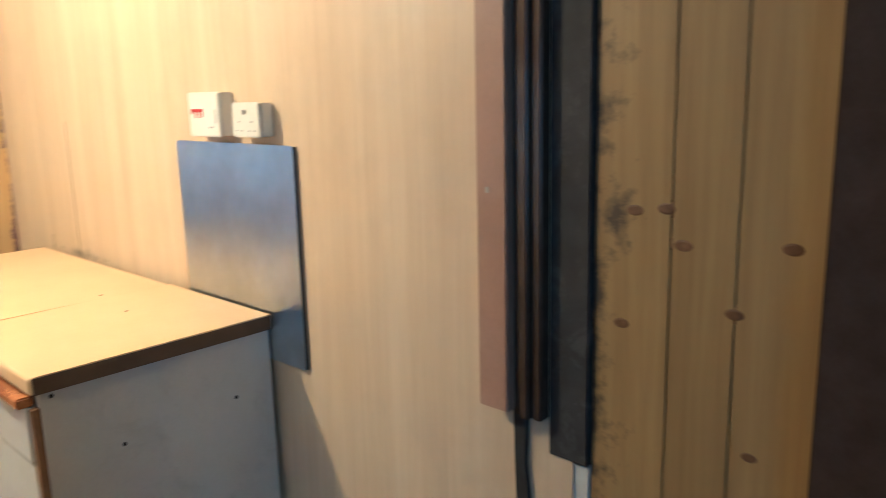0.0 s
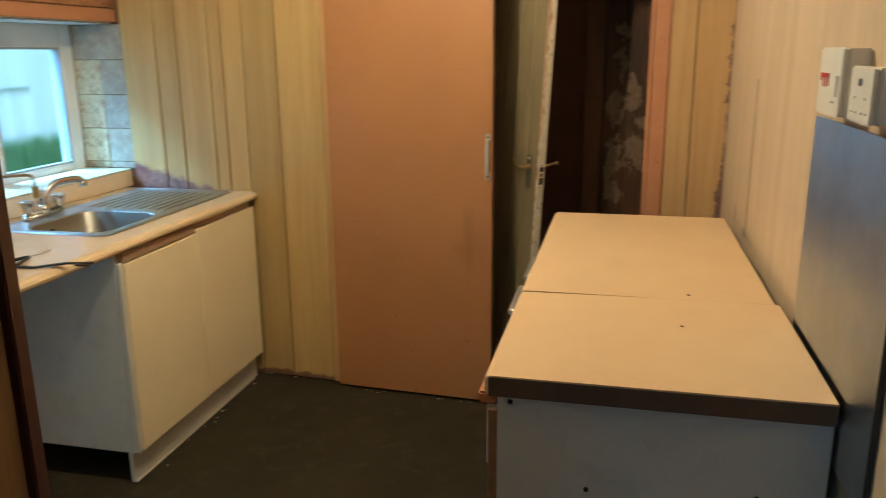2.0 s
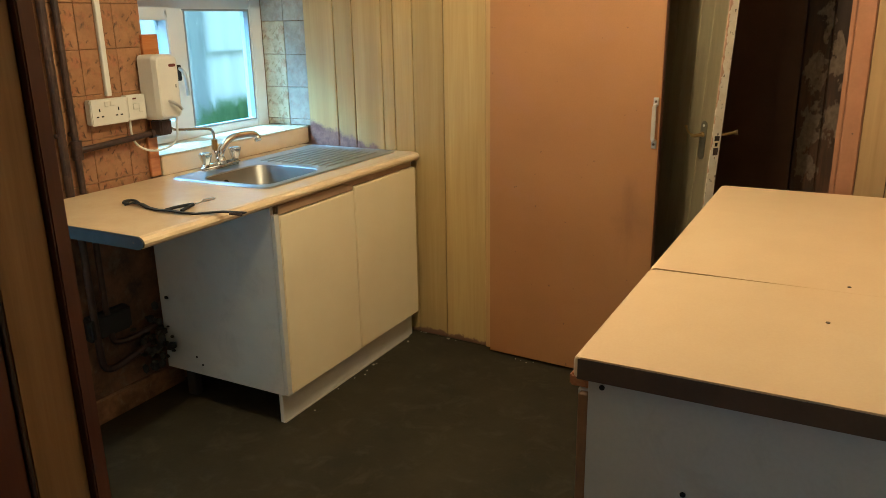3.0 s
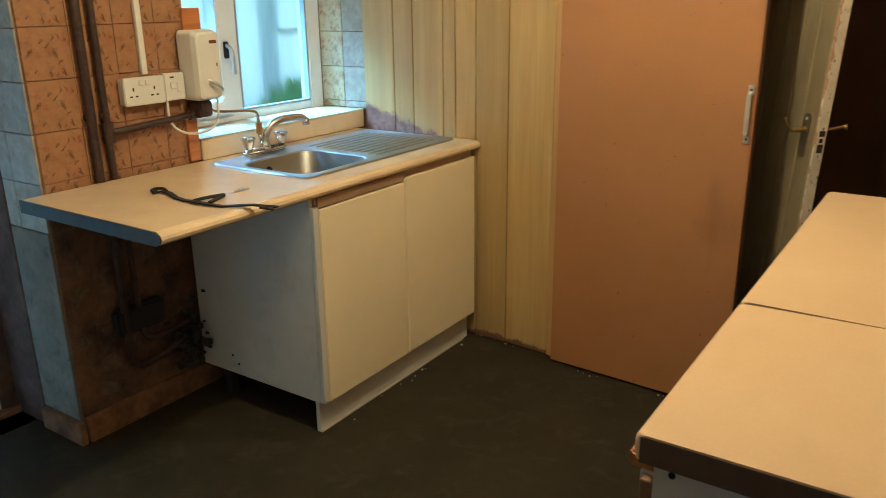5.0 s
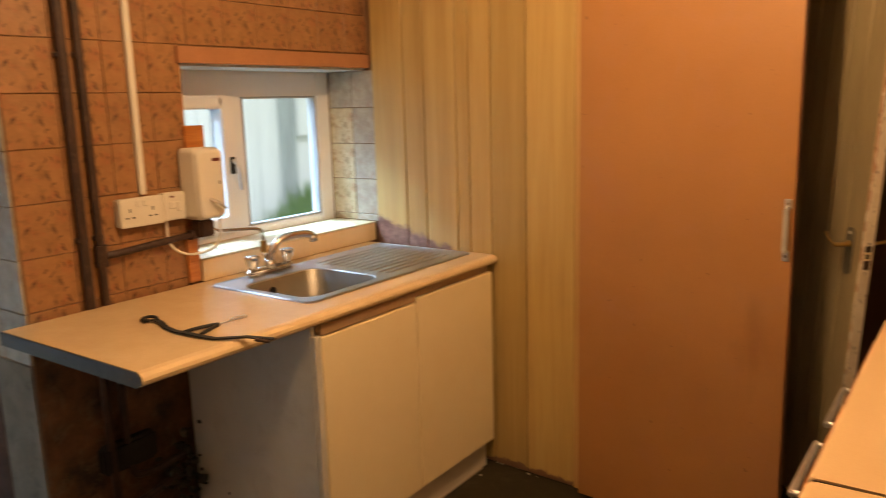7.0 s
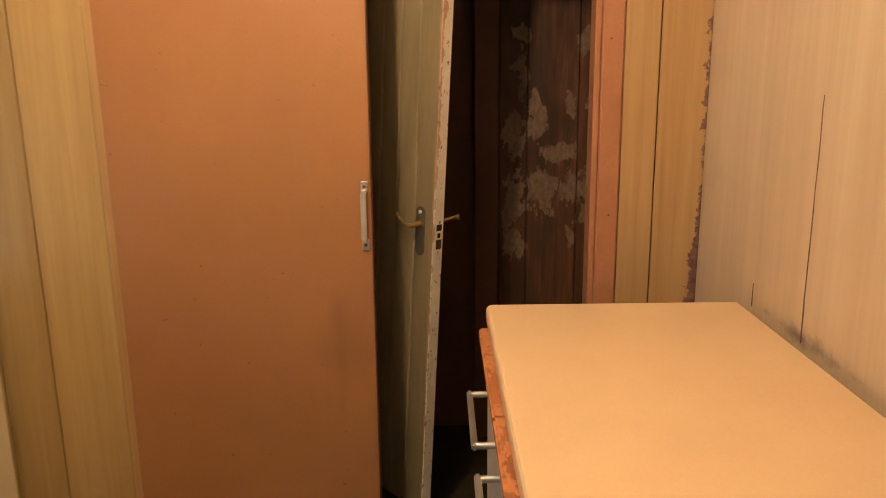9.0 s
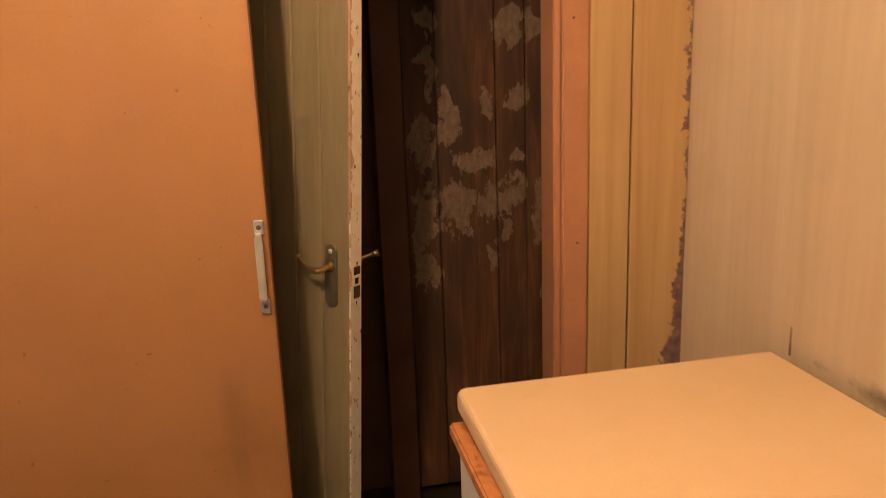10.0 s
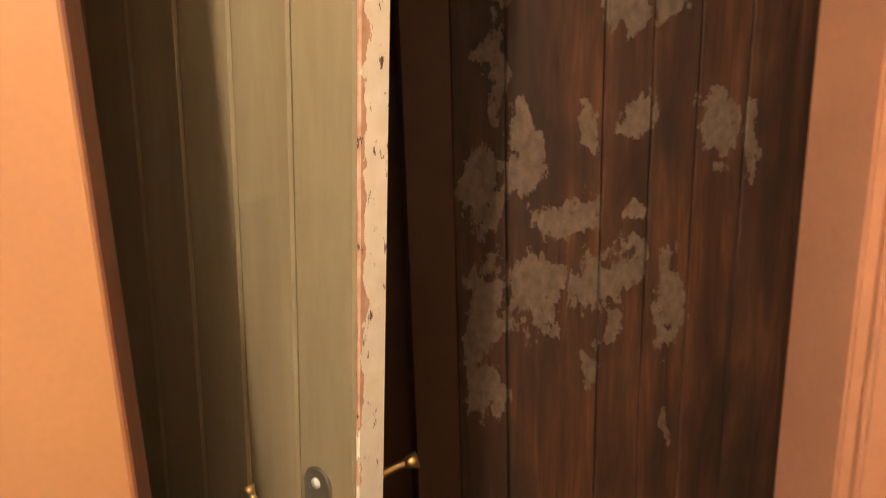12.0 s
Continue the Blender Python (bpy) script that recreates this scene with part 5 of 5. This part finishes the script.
for dy, dz in ((0, 0.01), (-0.011, -0.012), (0.011, -0.012)):
    for yc in (3.518, 3.572):
        part("slot", box(2.1058, 2.1067, yc + dy - 0.0025, yc + dy + 0.0025, 1.474 + dz - 0.0018, 1.474 + dz + 0.0018), M_GREYMARK, s2)

# ---- sliding door and hall ----
sd = thing("sliding_door", "flat salmon-painted sliding door, half open, with a metal pull", "door", FAR)
part("leaf", box(1.123, 1.865, -0.062, -0.026, 0.012, 2.1), M_PINK, sd, "", 0.0015, 2)
part("edge", box(1.8652, 1.8675, -0.06, -0.028, 0.012, 2.1), M_REDWOOD, sd, "dark red-brown door edge")
pull = part("pull_handle", box(1.839, 1.855, -0.086, -0.078, 1.06, 1.195), M_PULL, sd, "pale grey metal pull handle", 0.003, 2)
for z0, z1 in ((1.028, 1.06), (1.195, 1.225)):
    part("lug", box(1.839, 1.859, -0.07, -0.0625, z0, z1), M_ALU, pull, "", 0.002, 1)
    part("post", box(1.841, 1.855, -0.082, -0.066, (z1 if z0 < 1.1 else z0) - 0.006, (z1 if z0 < 1.1 else z0) + 0.006), M_ALU, pull, "", 0.002, 1)
    part("screw", cyl(bmesh.new(), (1.849, -0.0715, (z0 + z1) / 2), (1.849, -0.0695, (z0 + z1) / 2), 0.005, seg=10), M_BROWNEDGE, pull)

# green plank door, swung towards the kitchen and sagging on its hinges
GD = Matrix.Translation((1.405, 5.6, 1.05)) @ Matrix.Rotation(radians(-45), 4, "Z") @ Matrix.Rotation(radians(4.5), 4, "Y")
gd = thing("hall_door", "drab green plank door, open and sagging, with a peeling edge", "door", GD)
part("core", box(-0.74, -0.003, 0.006, 0.033, -1.0, 0.98), M_DARKHALL, gd, "dark brown back")
for k in range(9):
    b = -0.004 - k * 0.082
    part("plank", box(b - 0.081, b - 0.001, -0.006, 0.006, -1.0, 0.98), M_GREENDOOR, gd, "", 0.003, 1)
part("edge", box(-0.0035, 0.0015, -0.006, 0.036, -1.0, 0.98), M_EDGEPEEL, gd, "cream paint peeling off the door edge", 0.0015, 1)
for c, d in ((-0.008, 0.012), (-0.066, -0.036)):
    part("lock_plate", box(0.001, 0.0024, 0.006, 0.029, c, d), M_OLDPIPE, gd, "bare rusty lock face", 0.001, 1)
part("lock_plate", box(0.001, 0.0026, 0.004, 0.031, -0.0355, -0.0085), M_DOORCREAM, gd, "painted lock face", 0.001, 1)
part("keyhole", box(0.0024, 0.0032, 0.01, 0.022, -0.03, -0.015), M_HOLE, gd)
hp = part("handle_plate", slab(bmesh.new(), rrect(-0.055, -0.016, 0.018, 0.078, 0.016, 6), 0, 0.0045), M_HANDLEPLATE, gd, "grey handle plate with rounded ends", 0.001, 1)
hp.matrix_basis = Matrix(((1, 0, 0, 0), (0, 0, -1, -0.006), (0, 1, 0, 0), (0, 0, 0, 1)))
UP = hp.matrix_basis.inverted()


def on_plate(name, bm, material, label=""):
    ob = part(name, bm, material, hp, label, smooth=True)
    ob.matrix_basis = UP
    return ob


on_plate("screw", cyl(bmesh.new(), (-0.055, -0.0125, 0.045), (-0.055, -0.01, 0.045), 0.006, seg=12), M_PLASTIC, "pale screw")
on_plate("lever", tube(bmesh.new(), [(-0.055, -0.01, 0.008), (-0.057, -0.036, 0.006), (-0.058, -0.046, 0.005), (-0.06, -0.052, 0.005), (-0.07, -0.0525, 0.006)], 0.0078, 10), M_BRASS, "worn brass lever")
on_plate("neck", tube(bmesh.new(), [(-0.068, -0.0525, 0.006), (-0.085, -0.0525, 0.009), (-0.102, -0.051, 0.016), (-0.116, -0.05, 0.027)], 0.0042, 8), M_BRASS, "thin curved neck")
on_plate("tip", cyl(bmesh.new(), (-0.114, -0.05, 0.025), (-0.121, -0.049, 0.034), 0.0045, 0.0072, 12), M_BRASS, "flared tip")
on_plate("collar", cyl(bmesh.new(), (-0.055, -0.0105, 0.0085), (-0.0552, -0.018, 0.0078), 0.0125, 0.0105, 14), M_BRASS, "round collar")
part("back_lever", tube(bmesh.new(), [(-0.054, 0.034, 0.004), (-0.05, 0.08, 0.004), (-0.042, 0.1, 0.008), (-0.03, 0.116, 0.014)], 0.006, 10), M_BRASS, gd, "brass lever on the back", smooth=True)
part("back_tip", cyl(bmesh.new(), (-0.031, 0.115, 0.0135), (-0.02, 0.128, 0.017), 0.006, 0.0105, 12), M_BRASS, gd, "flared tip", smooth=True)

# dark plank door at the end of the hall
ed = thing("plank_door", "dark plank door with old paint flaked off in patches", "door")
xs = [1.655, 1.764, 1.964, 2.066, 2.165, 2.274, 2.44]
for a, b in zip(xs, xs[1:]):
    part("plank", box(a + 0.0015, b - 0.0015, 6.335, 6.36, 0.03, 2.02), M_DARKPEEL, ed, "", 0.003, 1)
part("backing", box(1.656, 2.439, 6.361, 6.38, 0.03, 2.02), M_DARKHALL, ed)
hf = tagged(new("door_5"), "dark brown frame of the hall end door", "door frame", "", "structure")
part("frame", box(1.56, 1.65, 6.30, 6.42, 0, 2.12), M_DARKHALL, hf, "", 0.004, 2)
part("frame", box(2.445, 2.53, 6.30, 6.42, 0, 2.12), M_DARKHALL, hf, "", 0.004, 2)
part("frame", box(1.65, 2.445, 6.30, 6.42, 2.03, 2.12), M_DARKHALL, hf, "", 0.004, 2)

# ---- ceiling lamp of the kitchen ----
lamp = thing("pendant_lamp", "bare bulb on a short ceiling pendant", "lamp")
part("rose", cyl(bmesh.new(), (0.96, 4.3, TOP - 0.025), (0.96, 4.3, TOP - 0.001), 0.04, 0.045, 20), M_PLASTIC, lamp)
part("cord", cyl(bmesh.new(), (0.96, 4.3, 2.47), (0.96, 4.3, TOP - 0.02), 0.003, seg=8), M_PLASTIC, lamp)
part("holder", cyl(bmesh.new(), (0.96, 4.3, 2.43), (0.96, 4.3, 2.475), 0.018, 0.012, 14), M_PLASTIC, lamp)

# ---- outside ----
fence = thing("garden_fence", "pale weathered vertical board fence behind the house", "fence")
random.seed(3)
for k in range(66):
    y = 2.2 + k * 0.152
    part("board", box(-4.62 + random.uniform(0, 0.01), -4.6 + random.uniform(0, 0.012), y, y + 0.145, -0.12, 3.0 + random.uniform(-0.01, 0.02)), M_FENCE, fence)
part("post", box(-4.6, -4.57, 8.71, 8.95, 0.2, 3.0), M_POST, fence, "grey streaked board")
part("sheet", box(-4.6, -4.56, 8.97, 9.6, 1.22, 3.0), M_FENCE, fence, "pale sheet fixed over the boards", 0.004, 1)
part("tag", box(-4.586, -4.57, 4.99, 5.1, 1.98, 2.1), M_YELLOW, fence, "small yellow plastic tag", 0.003, 1)
bm = bmesh.new()
for k in range(14000):
    x, y = random.uniform(-4.55, -1.3), random.uniform(4.5, 11.0)
    if random.random() > 0.35 + 0.65 * (x < -3.2):
        continue
    if y < 8.1 and (x > -4.2 or random.random() < 0.8):
        continue
    h, a = random.uniform(0.05, 0.3) * ((2.9 if 8.8 < y < 10.5 else (1.6 if y > 8 else 0.6)) if x < -3.6 else 0.5), random.uniform(0, 6.28)
    w = 0.006
    d = Vector((math.cos(a), math.sin(a), 0))
    l = Vector((random.gauss(0, 0.3), random.gauss(0, 0.3), 1)) * h
    p = Vector((x, y, -0.125))
    bm.faces.new([bm.verts.new(q) for q in (p - w * d, p + w * d, p + l * 0.6 + w * 0.6 * d, p + l)])
for k in range(4200):
    y = random.uniform(8.3, 9.9)
    h, a = random.uniform(0.35, 0.9) * min(1.0, 0.6 + (y - 8.3) * 0.6), random.uniform(0, 6.28)
    d = Vector((math.cos(a), math.sin(a), 0))
    l = Vector((random.gauss(0, 0.18), random.gauss(0, 0.18), 1)) * h
    p = Vector((random.uniform(-4.5, -4.1), y, -0.125))
    bm.faces.new([bm.verts.new(q) for q in (p - 0.008 * d, p + 0.008 * d, p + l * 0.75 + 0.011 * d, p + l, p + l * 0.75 - 0.011 * d)])
for k in range(700):
    y, h, a = random.uniform(4.7, 5.4), random.uniform(0.1, 0.3), random.uniform(0, 6.28)
    d = Vector((math.cos(a), math.sin(a), 0))
    l = Vector((random.gauss(0, 0.3), random.gauss(0, 0.3), 1)) * h
    p = Vector((random.uniform(-4.5, -4.1), y, -0.125))
    bm.faces.new([bm.verts.new(q) for q in (p - 0.008 * d, p + 0.008 * d, p + l * 0.75 + 0.013 * d, p + l, p + l * 0.75 - 0.013 * d)])
tagged(part("grass", bm, M_GRASS), "long green garden grass", "grass", "", "stuff")

# plaster crumbs along the foot of the far wall and the plinth
bm = bmesh.new()
random.seed(8)
for k in range(24):
    if k % 3:
        x = random.uniform(0.05, 1.2)
        p = Vector((x, 5.592 - 0.0568 * (x + 0.63) - random.uniform(0.012, 0.035) - (0.06 if x > 0.48 else 0), 0.004))
    else:
        p = Vector((random.choice((0.05, 0.052, 0.06)) + random.uniform(0, 0.03), random.uniform(4.45, 5.45), 0.003))
    bmesh.ops.create_icosphere(bm, subdivisions=1, radius=random.uniform(0.002, 0.006), matrix=Matrix.Translation(p) @ Matrix.Diagonal((1, 1.3, 0.6, 1)))
for k in range(7):
    p = Vector((random.uniform(-2.85, -2.5), random.uniform(3.9, 4.18), 0.008))
    bmesh.ops.create_icosphere(bm, subdivisions=1, radius=random.uniform(0.002, 0.005), matrix=Matrix.Translation(p) @ Matrix.Diagonal((1, 1.3, 0.6, 1)))
tagged(part("plaster_crumbs", bm, M_PLASTER), "pale plaster crumbs along the floor edges", "debris", "", "stuff")

# ---- wall tiles ----
P = 0.1635
MESHES = {}


def tile(parent, material, put, hu, hv, key):
    """One tile: half sizes hu, hv; put is the pose of its middle with the face along +x."""
    k = (key, round(hu, 3), round(hv, 3))
    if k not in MESHES:
        bm = box(0, 0.007, -hu, hu, -hv, hv)
        bmesh.ops.bevel(bm, geom=[e for e in bm.edges if all(v.co.x > 0.006 for v in e.verts)], offset=0.0018, segments=1, affect="EDGES")
        bmesh.ops.recalc_face_normals(bm, faces=bm.faces[:])
        me = bpy.data.meshes.new("tile")
        bm.to_mesh(me)
        bm.free()
        me.materials.append(material)
        MESHES[k] = me
    ob = new("tile", MESHES[k])
    ob.parent = parent
    ob.matrix_basis = put
    return ob


random.seed(2)
for i in range(-7, 11):
    for k in range(-6, 5):
        y0, y1 = 3.985 + i * P, 3.985 + (i + 1) * P
        z0, z1 = 1.769 + k * P, 1.769 + (k + 1) * P
        y0, y1, z0, z1 = max(y0, 2.955), min(y1, 5.6), max(z0, 0.9), min(z1, TOP)
        cells = [(y0, y1, z0, z1)]
        for a, b, c, d in (DOOR, (4.604, 5.6, 0.9, 1.767)):
            out = []
            for (p0, p1, q0, q1) in cells:
                if p1 <= a + 0.001 or p0 >= b - 0.001 or q1 <= c + 0.001 or q0 >= d - 0.001:
                    out.append((p0, p1, q0, q1))
                    continue
                if p0 < a - 0.012:
                    out.append((p0, a, q0, q1))
                if p1 > b + 0.012:
                    out.append((b, p1, q0, q1))
                if q1 > d + 0.012:
                    out.append((max(p0, a), min(p1, b), d, q1))
            cells = out
        for p0, p1, q0, q1 in cells:
            if p1 - p0 > 0.012 and q1 - q0 > 0.012:
                tile(wall_w, M_TILE, Matrix.Translation((WX, (p0 + p1) / 2, (q0 + q1) / 2)) @ pose(0, 0, 0, random.gauss(0, 0.25), random.gauss(0, 0.35), random.gauss(0, 0.35)), (p1 - p0) / 2 - 0.0009, (q1 - q0) / 2 - 0.0009, "wall")
# tiles on the doorway reveal, and rough plaster below them
part("plaster_patch", box(-0.864, -0.634, 3.975, 3.9825, 0.086, 0.784), M_RENDER, wall_w, "rough grey plaster", 0.003, 1)
for k in range(6):
    z0 = 1.767 - (k + 1) * P
    lowest = max(z0, 0.1)
    tile(wall_w, M_PALETILE, Matrix.Translation((-0.71 + 0.0, 3.983, (lowest + z0 + P) / 2)) @ Matrix.Rotation(radians(-90), 4, "Z"), 0.079, (z0 + P - lowest) / 2 - 0.0014, "reveal")
    tile(wall_w, M_PALETILE, Matrix.Translation((-0.828, 3.983, (lowest + z0 + P) / 2)) @ Matrix.Rotation(radians(-90), 4, "Z"), 0.0365, (z0 + P - lowest) / 2 - 0.0014, "reveal")
# tiles on the window reveal
for k in range(5):
    z1 = 1.697 - k * P
    z0 = max(z1 - P, 1.012)
    for x, h in ((-0.6495, 0.0675), (-0.7895, 0.0695)):
        tile(wall_w, M_SILLTILE if (k and x < -0.7) else M_PALETILE, Matrix.Translation((x, 5.596, (z0 + z1) / 2)) @ Matrix.Rotation(radians(-90), 4, "Z"), h, (z1 - z0) / 2 - 0.0014, "win_a" if (k and x < -0.7) else "win_b")
